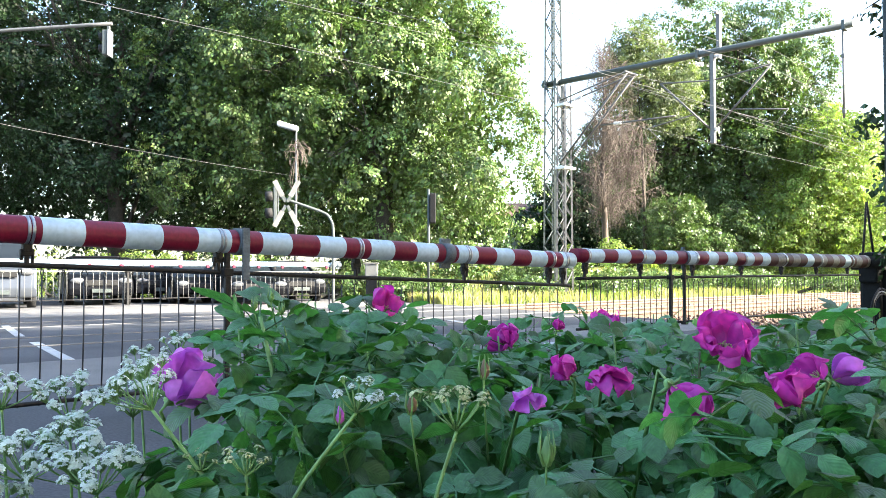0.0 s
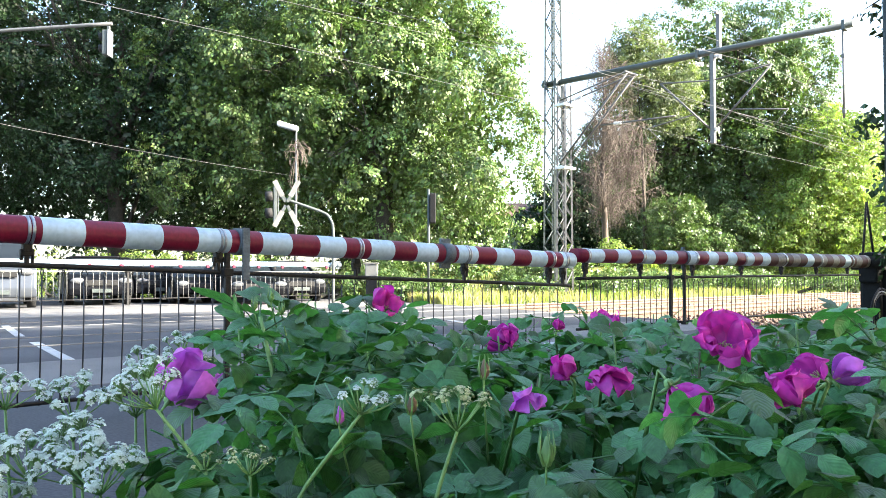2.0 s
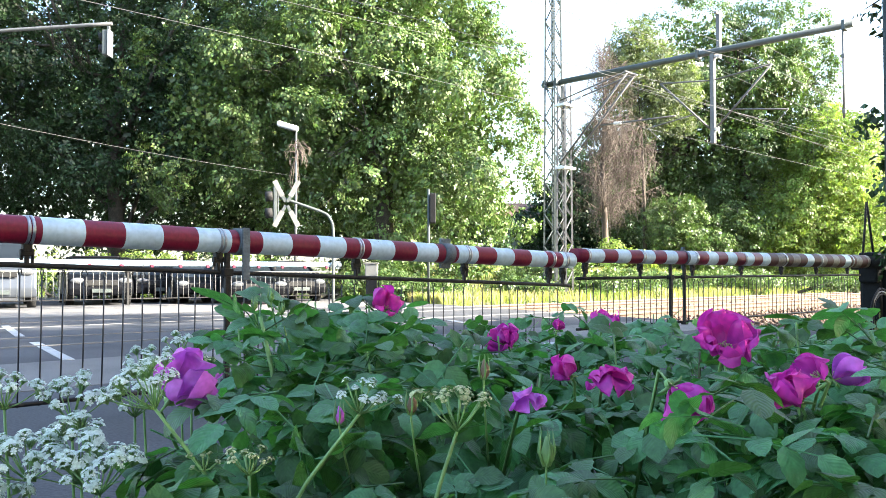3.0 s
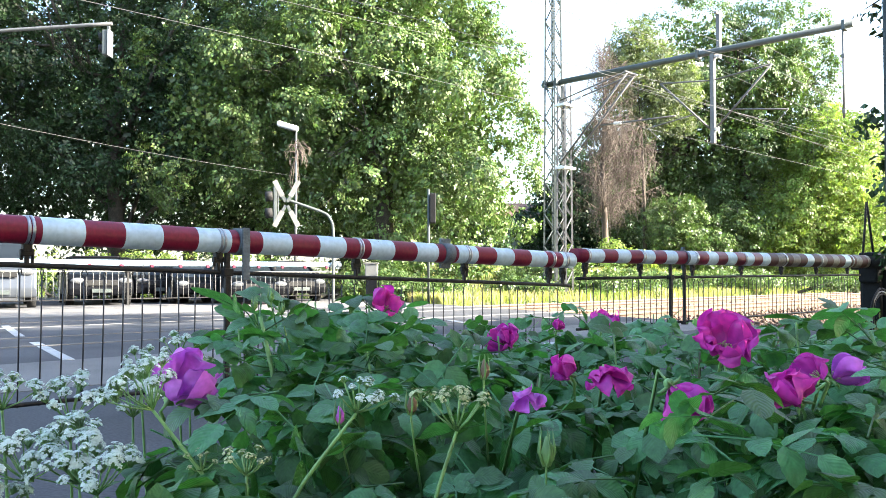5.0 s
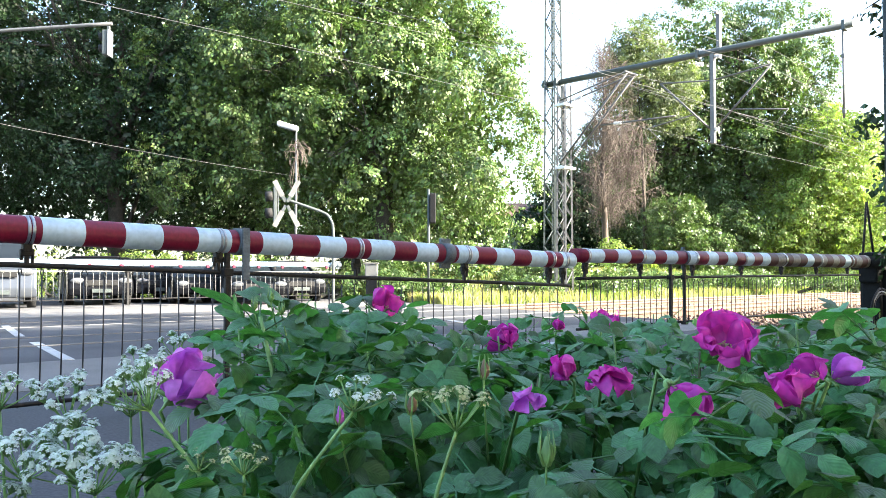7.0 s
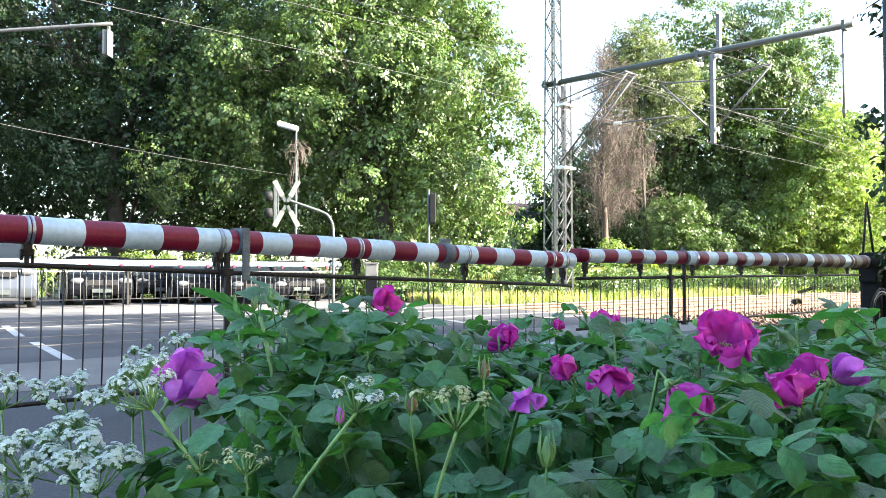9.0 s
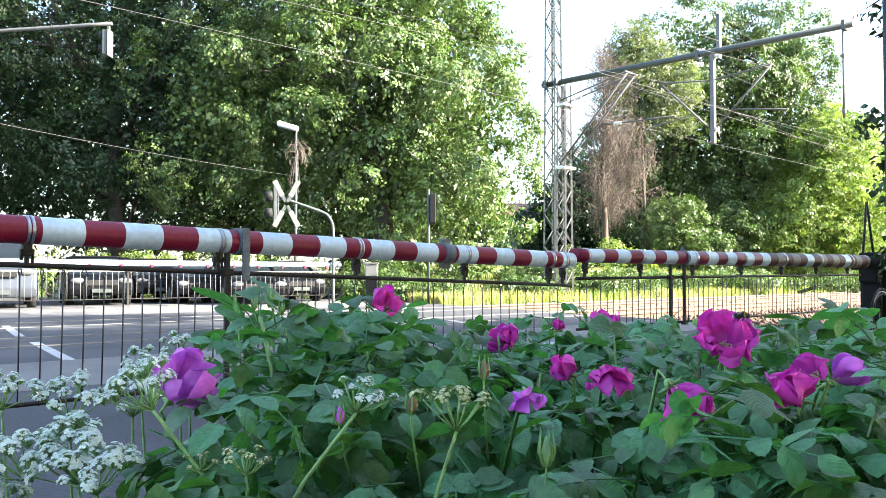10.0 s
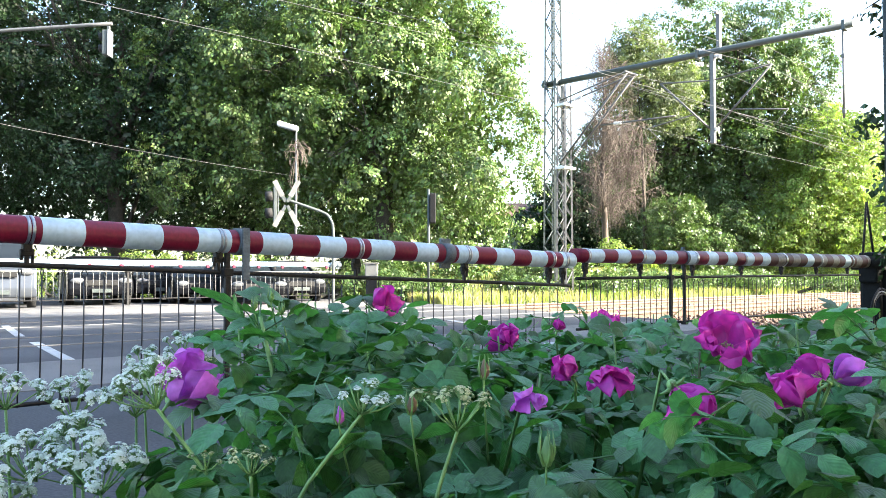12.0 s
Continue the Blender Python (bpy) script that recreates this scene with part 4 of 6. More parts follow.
    bm = bmesh.new()
    for dx in (-0.25, 0.25):
        tube(bm, [(dx, 0, 5.0 - p2[2]), (dx, -2.9, 7.9 - p2[2])], 0.04, 7)
        tube(bm, [(dx, 0, 7.35 - p2[2]), (dx, -2.9, 7.95 - p2[2])], 0.028, 7)
    tube(bm, [(-0.4, -2.9, 7.92 - p2[2]), (0.4, -2.9, 7.92 - p2[2])], 0.04, 7)
    part("cantilever", bm, M_MASTPALE, e2)
    bm = bmesh.new()
    tube(bm, [(0, -1.6, 6.25 - p2[2]), (0, -4.6, 6.2 - p2[2])], 0.03, 7)
    part("steady_arm", bm, M_MASTPALE, e2)
    for a, b in (((0.25, -0.3, 5.3), (0.25, -0.6, 5.6)), ((0.25, -0.3, 7.4), (0.25, -0.65, 7.48)), ((0, -2.2, 6.24), (0, -2.5, 6.23))):
        bm = bmesh.new()
        insulator(bm, (a[0], a[1], a[2] - p2[2]), (b[0], b[1], b[2] - p2[2]))
        part("insulator", bm, M_CERAMIC, e2, "white glazed insulator")

    def wire(name, ends, sag, r, label, n=24):
        r *= 0.68
        a, b = Vector(ends[0]), Vector(ends[1])
        pts = [a.lerp(b, k / n) - Vector((0, 0, sag * 4 * (k / n) * (1 - k / n))) for k in range(n + 1)]
        bm = bmesh.new()
        tube(bm, pts, r, 5)
        o = part(name, bm, M_WIRE)
        tagged(o, label, "wire", "overhead line wires")
    for v in TRACKS:
        zc = 5.62 if v < 13 else 5.83
        wire("contact_wire", (tn(-40, v, zc), tn(u1, v, zc)), 0.0, 0.010, "grooved copper contact wire above the track")
        wire("contact_wire", (tn(u1, v, zc), tn(150, v, zc)), 0.0, 0.010, "grooved copper contact wire above the track")
        wire("messenger_wire", (tn(-34, v, zc + 1.75), tn(u1, v, zc + 1.75)), 1.0, 0.010, "sagging messenger wire above the track")
        wire("messenger_wire", (tn(u1, v, zc + 1.75), tn(u1 + 62, v, zc + 1.75)), 1.0, 0.010, "sagging messenger wire above the track")
        for k in range(7):
            f = (k + 0.5) / 7
            u = u1 + 62 * f
            z1 = zc + 1.75 - 4 * f * (1 - f)
            wire("dropper", (tn(u, v, zc), tn(u, v, z1)), 0.0, 0.007, "thin dropper between the wires", 1)
    wire("feeder_wire", (tn(u1, 13.6, 9.5), tn(u1 + 70, 13.6, 9.4)), 0.8, 0.012, "high feeder wire beside the tracks")
    wire("feeder_wire", (tn(u1 + 0.2, 17.3, 7.9), tn(u1 + 70, 14.5, 7.4)), 0.5, 0.012, "feeder wire beside the tracks")
    wire("feeder_wire", (tn(u1 - 0.2, 17.3, 7.9), tn(u1 + 45, 9.5, 7.0)), 0.4, 0.012, "stay wire across the tracks")
    for v, z, z2 in ((13.6, 9.5, 9.9), (13.2, 8.55, 9.2), (14.6, 8.45, 9.0)):
        wire("feeder_wire", (tn(u1, v, z), tn(u1 - 60, v, z2)), 0.5, 0.011, "high feeder wire beside the tracks")
    for v, z in ((13.2, 8.55), (14.6, 8.45)):
        wire("feeder_wire", (tn(u1, v, z), tn(u1 + 62, v, z)), 0.8, 0.010, "feeder wire beside the tracks")
    wire("span_wire", ((-16, 24, 5.9), (-1.5, 38, 4.7)), 0.3, 0.013, "dark span wire sagging among the trees")


overhead()


# ---------------------------------------------------------------- signals, lamp, signs
def arc(pts, n=8, rounds=3):
    out = []
    for a, b in zip(pts, pts[1:]):
        out += [Vector(a).lerp(Vector(b), k / n) for k in range(n)]
    out.append(Vector(pts[-1]))
    for _ in range(rounds):
        out = [out[0]] + [(out[i - 1] + 2 * out[i] + out[i + 1]) / 4 for i in range(1, len(out) - 1)] + [out[-1]]
    return out


def signal_gantry():
    e = empty("traffic_signal", (-12.9, 21, 0), "grey signal head hanging from a pale curved arm", "traffic signal")
    bm = bmesh.new()
    tube(bm, arc([(0, 0, -0.02), (0, 0, 5.8), (0.5, 0, 6.85), (4.66, 0, 7.12)], 8, 5), 0.045, 10)
    part("mast_arm", bm, M_MASTPALE, e)
    bm = bmesh.new()
    box(bm, (0.13, 0.3, 0.62), (4.53, 0, 6.62), 0.025)
    box(bm, (0.06, 0.08, 0.14), (4.58, 0, 6.98), 0.01)
    part("signal_head", bm, M_GREYPAINT, e)
    for z in (6.8, 6.5):
        bm = bmesh.new()
        tube(bm, [(4.47, 0, z), (4.36, 0, z - 0.01)], [0.11, 0.10], 12)
        part("visor", bm, M_RUBBER, e)
    bm = bmesh.new()
    box(bm, (0.02, 0.34, 0.66), (4.62, 0, 6.62), 0.01)
    part("backing_plate", bm, M_STEEL, e)


def street_lamp():
    e = empty("street_lamp", on_ground(-5.2, 30), "pale street lamp with dry climbing twigs round its pole", "street lamp")
    bm = bmesh.new()
    tube(bm, [(0, 0, -0.1), (0, 0, 3), (0, 0, 6.05)], [0.06, 0.045, 0.035], 10)
    part("pole", bm, M_MASTPALE, e)
    bm = bmesh.new()
    box(bm, (0.76, 0.30, 0.19), (-0.30, 0, 6.17), 0.06, rot=Matrix.Rotation(0.28, 4, "Y"))
    part("lamp_head", bm, M_SIGNWHITE, e)
    bm = bmesh.new()
    box(bm, (0.50, 0.22, 0.05), (-0.34, 0, 6.075), 0.015, rot=Matrix.Rotation(0.28, 4, "Y"))
    part("lens", bm, M_LAMPGLASS, e)
    rng = np.random.default_rng(8)
    paths = []
    for k in range(46):
        a = rng.uniform(-1.9, 1.9) if k % 4 else rng.uniform(1.9, 4.4)
        z = rng.uniform(4.95, 5.6)
        d = np.array((math.cos(a), math.sin(a), 0)) * rng.uniform(0.15, 0.55)
        low = rng.uniform(0.0, 0.5)
        paths.append(([(0, 0, z), d * 0.5 + (0, 0, z + rng.uniform(0, 0.2)), d + (0, 0, z - low * 0.4), d * 0.85 + (0, 0, z - low)], [0.011, 0.010, 0.008, 0.005]))
    for k in range(7):
        d = rng.normal(0, 0.09, 3) * (1, 1, 0) + (-0.06, 0, 0)
        paths.append(([(0, 0, 5.1), d + (0, 0, 4.7), d * 1.6 + (0, 0, 4.2), d * 0.5 + (0, 0, rng.uniform(3.4, 3.9))], [0.012, 0.010, 0.009, 0.005]))
    v, f = tube_arrays(paths, 4)
    array_mesh("dry_vine", v, f, M_DEADBARK, e, "dry brown climbing vine")


def crossing_sign():
    e = empty("crossing_sign", on_ground(-3.35, 26), "white crossbuck railway sign with light signal on a bent pole", "crossing sign", rz=11)
    g = e.location.z
    bm = bmesh.new()
    tube(bm, arc([(0, 0, -g - 0.1), (0, 0, 2.4 - g), (-0.2, 0, 2.75 - g), (-1.7, 0, 3.25 - g)], 8, 3), 0.045, 9)
    part("bent_pole", bm, M_GREYPAINT, e)
    for sx in (-1, 1):
        for sz in (-1, 1):
            for k, (a0, a1, mat) in enumerate(((0.06, 0.26, M_GREYPAINT), (0.25, 0.78, M_CROSSWHITE))):
                bm = bmesh.new()
                d = Vector((sx * 0.46, 0, sz * 0.89))
                m = (a0 + a1) / 2
                an = math.atan2(d.x, d.z)
                box(bm, (0.15 if k else 0.09, 0.02, a1 - a0), (-1.42 + d.x * m, -0.1 - 0.006 * sx, 3.02 - g + d.z * m), 0.004, rot=Matrix.Rotation(an, 4, "Y"))
                part("cross_blade" if k else "blade_root", bm, mat, e)
    bm = bmesh.new()
    box(bm, (0.12, 0.2, 1.1), (-1.75, 0, 3.0 - g), 0.02)
    part("signal_board", bm, M_GREYPAINT, e)
    bm = bmesh.new()
    box(bm, (0.03, 0.2, 1.2), (-1.66, 0, 3.0 - g), 0.01)
    part("board_edge", bm, M_GREYPAINT, e)
    for z in (3.25, 2.75):
        bm = bmesh.new()
        tube(bm, [(-1.83, 0, z - g), (-2.05, 0, z - g - 0.02)], [0.16, 0.15], 12)
        part("visor", bm, M_RUBBER, e)


def sign_post():
    e = empty("sign_post", on_ground(-0.44, 26), "grey steel post with a narrow dark sign seen edge on", "sign post")
    g = e.location.z
    bm = bmesh.new()
    tube(bm, [(0, 0, -0.1), (0, 0, 3.5 - g)], 0.038, 9)
    part("post", bm, M_MAST, e)
    bm = bmesh.new()
    box(bm, (0.18, 0.55, 0.9), (0.13, 0, 2.9 - g), 0.02)
    part("sign_box", bm, M_DARKSTEEL, e)
    c = empty("relay_cabinet", on_ground(-2.35, 28), "small white metal relay cabinet behind the far barrier", "cabinet")
    bm = bmesh.new()
    box(bm, (0.42, 0.3, 0.42), (0, 0, 1.02 - c.location.z), 0.03)
    box(bm, (0.48, 0.36, 0.05), (0, 0, 1.25 - c.location.z), 0.02)
    part("body", bm, M_CROSSWHITE, c)
    bm = bmesh.new()
    box(bm, (0.36, 0.25, 0.85), (0, 0, 0.4 - c.location.z), 0.02)
    part("pedestal", bm, M_DARKSTEEL, c)


def verge_post():
    e = empty("post", (3.338, 6.3, -0.03), "dark grey-green steel post beside the barrier", "post")
    bm = bmesh.new()
    tube(bm, [(0, 0, -0.1), (0, 0, 4.2)], 0.05, 14)
    part("pole", bm, M_POST, e)
    bm = bmesh.new()
    tube(bm, [(0, 0, 4.2), (0, 0, 4.24)], [0.06, 0.03], 14)
    part("cap", bm, M_DARKSTEEL, e)


signal_gantry()
street_lamp()
crossing_sign()
sign_post()
verge_post()


# ---------------------------------------------------------------- waiting cars
def car(at, rz, paint, label, tall=1.45, length=4.3, width=1.75):
    e = empty("car", at, label, "car", "cars waiting behind the far barrier", rz=rz)
    w = width / 2
    hood = 0.62 * tall
    # side profile from the front bumper to the tail, local -y is the front
    prof = [(-length / 2, 0.28), (-length / 2 - 0.03, 0.5), (-length / 2 + 0.12, hood - 0.12), (-length / 2 + 1.0, hood), (length / 2 - 0.5, hood + 0.04), (length / 2, hood - 0.06), (length / 2 + 0.02, 0.45), (length / 2 - 0.05, 0.26)]
    bm = bmesh.new()
    A = [bm.verts.new((-w, y, z)) for y, z in prof]
    B = [bm.verts.new((w, y, z)) for y, z in prof]
    n = len(prof)
    for i in range(n):
        bm.faces.new((A[i], A[(i + 1) % n], B[(i + 1) % n], B[i]))
    bm.faces.new(A)
    bm.faces.new(B)
    bmesh.ops.recalc_face_normals(bm, faces=bm.faces[:])
    bmesh.ops.bevel(bm, geom=bm.edges[:], offset=0.07, segments=3, affect="EDGES", profile=0.6)
    part("body", bm, paint, e)
    y0, y1, y2, y3 = -length / 2 + 0.95, -length / 2 + 1.6, length / 2 - 0.9, length / 2 - 0.35
    bm = bmesh.new()
    lo = [(-w * 0.95, y0, hood - 0.02), (w * 0.95, y0, hood - 0.02), (w * 0.95, y3, hood), (-w * 0.95, y3, hood)]
    hi = [(-w * 0.74, y1, tall - 0.06), (w * 0.74, y1, tall - 0.06), (w * 0.74, y2, tall - 0.06), (-w * 0.74, y2, tall - 0.06)]
    L = [bm.verts.new(p) for p in lo]
    H = [bm.verts.new(p) for p in hi]
    for i in range(4):
        bm.faces.new((L[i], L[(i + 1) % 4], H[(i + 1) % 4], H[i]))
    bm.faces.new(H)
    bmesh.ops.recalc_face_normals(bm, faces=bm.faces[:])
    part("glasshouse", bm, M_GLASS, e)
    bm = bmesh.new()
    box(bm, (w * 1.5, y2 - y1 + 0.1, 0.07), (0, (y1 + y2) / 2, tall - 0.04), 0.03)
    for s in (-1, 1):
        tube(bm, [(s * w * 0.95, y0, hood), (s * w * 0.76, y1, tall - 0.05)], 0.04, 6)
        tube(bm, [(s * w * 0.95, y3, hood), (s * w * 0.76, y2, tall - 0.05)], 0.05, 6)
    part("roof", bm, paint, e)
    for s in (-1, 1):
        bm = bmesh.new()
        ball(bm, (s * w * 0.72, -length / 2 + 0.07, hood - 0.2), 0.16, 12, (1.25, 0.5, 0.6))
        part("headlight", bm, M_LAMPGLASS, e)
        bm = bmesh.new()
        box(bm, (0.18, 0.12, 0.13), (s * (w + 0.09), y0 + 0.35, hood + 0.08), 0.03)
        part("mirror", bm, paint, e)
        for y in (-length / 2 + 0.85, length / 2 - 0.85):
            bm = bmesh.new()
            tube(bm, [(s * (w - 0.2), y, 0.31), (s * (w + 0.01), y, 0.31)], 0.31, 20)
            wh = part("wheel", bm, M_RUBBER, e)
            bm = bmesh.new()
            tube(bm, [(s * (w - 0.05), y, 0.31), (s * (w + 0.02), y, 0.31)], 0.19, 16)
            part("rim", bm, M_STEEL, wh)
    bm = bmesh.new()
    box(bm, (0.9, 0.04, 0.16), (0, -length / 2 - 0.02, hood - 0.26), 0.02)
    part("grille", bm, M_RUBBER, e)
    bm = bmesh.new()
    box(bm, (0.52, 0.02, 0.11), (0, -length / 2 - 0.05, 0.42), 0.005)
    part("plate", bm, M_MAST, e)


car((-10.75, 26.2, 0.0), 28, M_CARDARK, "dark car waiting behind the far barrier")
car((-12.35, 23.6, 0.0), 28, M_CARPALE, "silver van-like car waiting behind the far barrier", tall=1.85, length=4.5, width=1.8)
car((-8.2, 27.6, 0.0), 28, M_CARDARK, "dark estate car waiting in the second lane", tall=1.30)
car((-7.4, 32.0, 0.0), 28, M_CARDARK, "dark car waiting farther back in the queue", tall=1.35)
car((-5.6, 29.5, 0.0), 28, M_CARDARK, "dark car waiting in the second lane behind others", tall=1.36)
car((-12.0, 30.5, 0.0), 28, M_CARDARK, "dark high-roofed car waiting in the queue", tall=1.5)


def house():
    """A rendered house mostly hidden behind the trees."""
    e = empty("house", on_ground(5.0, 74), "pale grey rendered house behind the trees", "house", rz=8)
    bm = bmesh.new()
    box(bm, (8, 7, 5.0), (0, 0, 2.4), 0.02)
    part("wall", bm, M_HOUSE, e)
    bm = bmesh.new()
    vs = [bm.verts.new(p) for p in ((-4.4, -3.9, 4.8), (4.4, -3.9, 4.8), (4.4, 3.9, 4.8), (-4.4, 3.9, 4.8), (-4.4, 0, 6.2), (4.4, 0, 6.2))]
    for f in ((0, 1, 5, 4), (2, 3, 4, 5), (1, 2, 5), (3, 0, 4), (3, 2, 1, 0)):
        bm.faces.new([vs[i] for i in f])
    part("roof", bm, M_ROOF, e)
    for x in (-2.6, 0, 2.6):
        for z in (1.5, 3.7):
            bm = bmesh.new()
            box(bm, (1.2, 0.12, 1.4), (x, -3.5, z), 0.02)
            w = part("window", bm, M_SIGNWHITE, e)
            for q in (-0.28, 0.28):
                bm = bmesh.new()
                box(bm, (0.48, 0.04, 1.2), (x + q, -3.57, z), 0.005)
                part("pane", bm, M_GLASS, w)


house()
car((-9.75, 28.6, 0.0), 28, M_CARDARK, "dark car waiting close behind another", tall=1.42)
car((-6.3, 26.6, 0.0), 28, M_CARDARK, "dark low car waiting at the barrier", tall=1.28)
rw = random.Random(88)
for k in range(30):
    u, v = 18.9 + 1.15 * k, 19.2 + rw.uniform(0, 3.0)
    p = tn(u, v)
    w, h = rw.uniform(0.5, 1.2), rw.uniform(0.25, 0.62)
    shrub((p.x, p.y, ground_height(u, v)), [((-w * 0.5, 0, h * 0.8), (w, 0.6, h)), ((w * 0.7, 0.2, h * 0.6), (w * 0.8, 0.6, h * 0.8))], 60, 46, 0.26, 0.085, M_LEAF3 if k % 3 else M_LEAF, "clump of green weeds in the grass", 300 + k)


# ---------------------------------------------------------------- rose bush
def leaflet_arrays(length, width, fold, curl, twist, stations=5, cols=(-1, -0.5, 0, 0.5, 1)):
    """One toothed, folded, arching leaflet along +y from the origin, facing +z: verts, faces, uvs."""
    V, UV = [], []
    k = len(cols)
    for i in range(stations + 1):
        t = i / stations
        prof = math.sin(math.pi * (t ** 0.85)) ** 0.62 * width * 0.5 if 0 < i < stations else (0.03 * width if i == 0 else 0.0)
        an = curl * 1.7 * t
        y = length * (math.sin(an) / (curl * 1.7) if curl > 0.02 else t)
        zc = -length * ((1 - math.cos(an)) / (curl * 1.7) if curl > 0.02 else 0)
        for s in cols:
            jag = 1.0 if abs(s) < 1 else (1.07 if i % 2 else 0.95)
            x = s * prof * jag
            z = zc + fold * abs(x) * (1.5 - 1.15 * abs(s)) + twist * x * t
            V.append((x, y, z))
            UV.append((0.5 + 0.5 * s, t))
    F = []
    for i in range(stations):
        for j in range(k - 1):
            a = i * k + j
            F.append((a, a + 1, a + k + 1, a + k))
    return np.array(V), np.array(F), np.array(UV)


def compound_leaf(rng, stations=5, scale=1.0, cols=(-1, -0.5, 0, 0.5, 1)):
    """A pinnate rose leaf: five to seven leaflets on a curved stalk. Verts, faces, uvs."""
    L = 0.085 * scale
    n = 3 if rng.random() < 0.75 else 2
    Vs, Fs, Us, base = [], [], [], 0
    bend = rng.uniform(0.1, 0.5)

    def put(origin, az, pitch, roll, size):
        nonlocal base
        v, f, u = leaflet_arrays(size, size * rng.uniform(0.58, 0.72), rng.uniform(0.08, 0.5), rng.uniform(0.1, 0.75), rng.uniform(-0.35, 0.35), stations, cols)
        m = np.array(Matrix.Translation(origin) @ Matrix.Rotation(az, 4, "Z") @ Matrix.Rotation(pitch, 4, "X") @ Matrix.Rotation(roll, 4, "Y"))
        v = v @ m[:3, :3].T + m[:3, 3]
        Vs.append(v)
        Fs.append(f + base)
        Us.append(u)
        base += len(v)

    def spine(t):
        return (0.0, L * t, -bend * L * t * t)
    for k in range(n):
        t = 0.35 + 0.6 * k / n
        for s in (-1, 1):
            put(spine(t), s * rng.uniform(-1.35, -0.85), rng.uniform(-0.45, 0.40), rng.uniform(-0.5, 0.5), 0.046 * scale * rng.uniform(0.85, 1.15))
    put(spine(1.0), rng.uniform(-0.3, 0.3), rng.uniform(-0.7, -0.1), rng.uniform(-0.3, 0.3), 0.05 * scale * rng.uniform(0.9, 1.2))
    sv, sf = tube_arrays([([spine(-0.35), spine(0.3), spine(1.0)], [0.0014, 0.0011, 0.0007])], 4)
    Vs.append(sv)
    Fs.append(sf + base)
    Us.append(np.full((len(sv), 2), 0.5))
    return np.concatenate(Vs), np.concatenate(Fs), np.concatenate(Us)


def uv_mesh(name, v, f, uv, mat):
    me = bpy.data.meshes.new(name)
    me.from_pydata([], [], [])
    me.vertices.add(len(v))
    me.vertices.foreach_set("co", np.asarray(v, np.float32).ravel())
    f = np.asarray(f, np.int32)
    me.loops.add(f.size)
    me.loops.foreach_set("vertex_index", f.ravel())
    me.polygons.add(len(f))
    me.polygons.foreach_set("loop_start", np.arange(0, f.size, f.shape[1], dtype=np.int32))
    me.polygons.foreach_set("use_smooth", np.ones(len(f), dtype=bool))
    me.update(calc_edges=True)
    lay = me.uv_layers.new(name="UVMap")
    lay.data.foreach_set("uv", np.asarray(uv, np.float32)[f.ravel()].ravel())
    me.materials.append(mat)
    return me


def add_veins(mat, depth):
    """Pinnate veins of a leaflet, sunk by a bump over its own coordinates."""
    nt = mat.node_tree
    n, l = nt.nodes, nt.links
    uv = n.new("ShaderNodeUVMap")
    sep = n.new("ShaderNodeSeparateXYZ")
    l.new(uv.outputs[0], sep.inputs[0])
    ab = n.new("ShaderNodeMath")
    ab.operation = "SUBTRACT"
    ab.inputs[1].default_value = 0.5
    l.new(sep.outputs[0], ab.inputs[0])
    aa = n.new("ShaderNodeMath")
    aa.operation = "ABSOLUTE"
    l.new(ab.outputs[0], aa.inputs[0])
    sh = n.new("ShaderNodeMath")
    sh.operation = "MULTIPLY_ADD"
    sh.inputs[1].default_value = -0.75
    l.new(aa.outputs[0], sh.inputs[0])
    l.new(sep.outputs[1], sh.inputs[2])
    fr = n.new("ShaderNodeMath")
    fr.operation = "MULTIPLY"
    fr.inputs[1].default_value = 52.0
    l.new(sh.outputs[0], fr.inputs[0])
    si = n.new("ShaderNodeMath")
    si.operation = "SINE"
    l.new(fr.outputs[0], si.inputs[0])
    mid = n.new("ShaderNodeMath")
    mid.operation = "MINIMUM"
    mid.inputs[1].default_value = 0.06
    l.new(aa.outputs[0], mid.inputs[0])
    tot = n.new("ShaderNodeMath")
    tot.operation = "MULTIPLY_ADD"
    tot.inputs[1].default_value = 25.0
    l.new(mid.outputs[0], tot.inputs[0])
    l.new(si.outputs[0], tot.inputs[2])
    bp = n.new("ShaderNodeBump")
    bp.inputs["Strength"].default_value = 0.4
    bp.inputs["Distance"].default_value = depth
    l.new(tot.outputs[0], bp.inputs["Height"])
    l.new(bp.outputs[0], n["Principled BSDF"].inputs["Normal"])


add_veins(M_ROSELEAF, 0.0004)
add_veins(M_ROSELEAF_FAR, 0.0004)


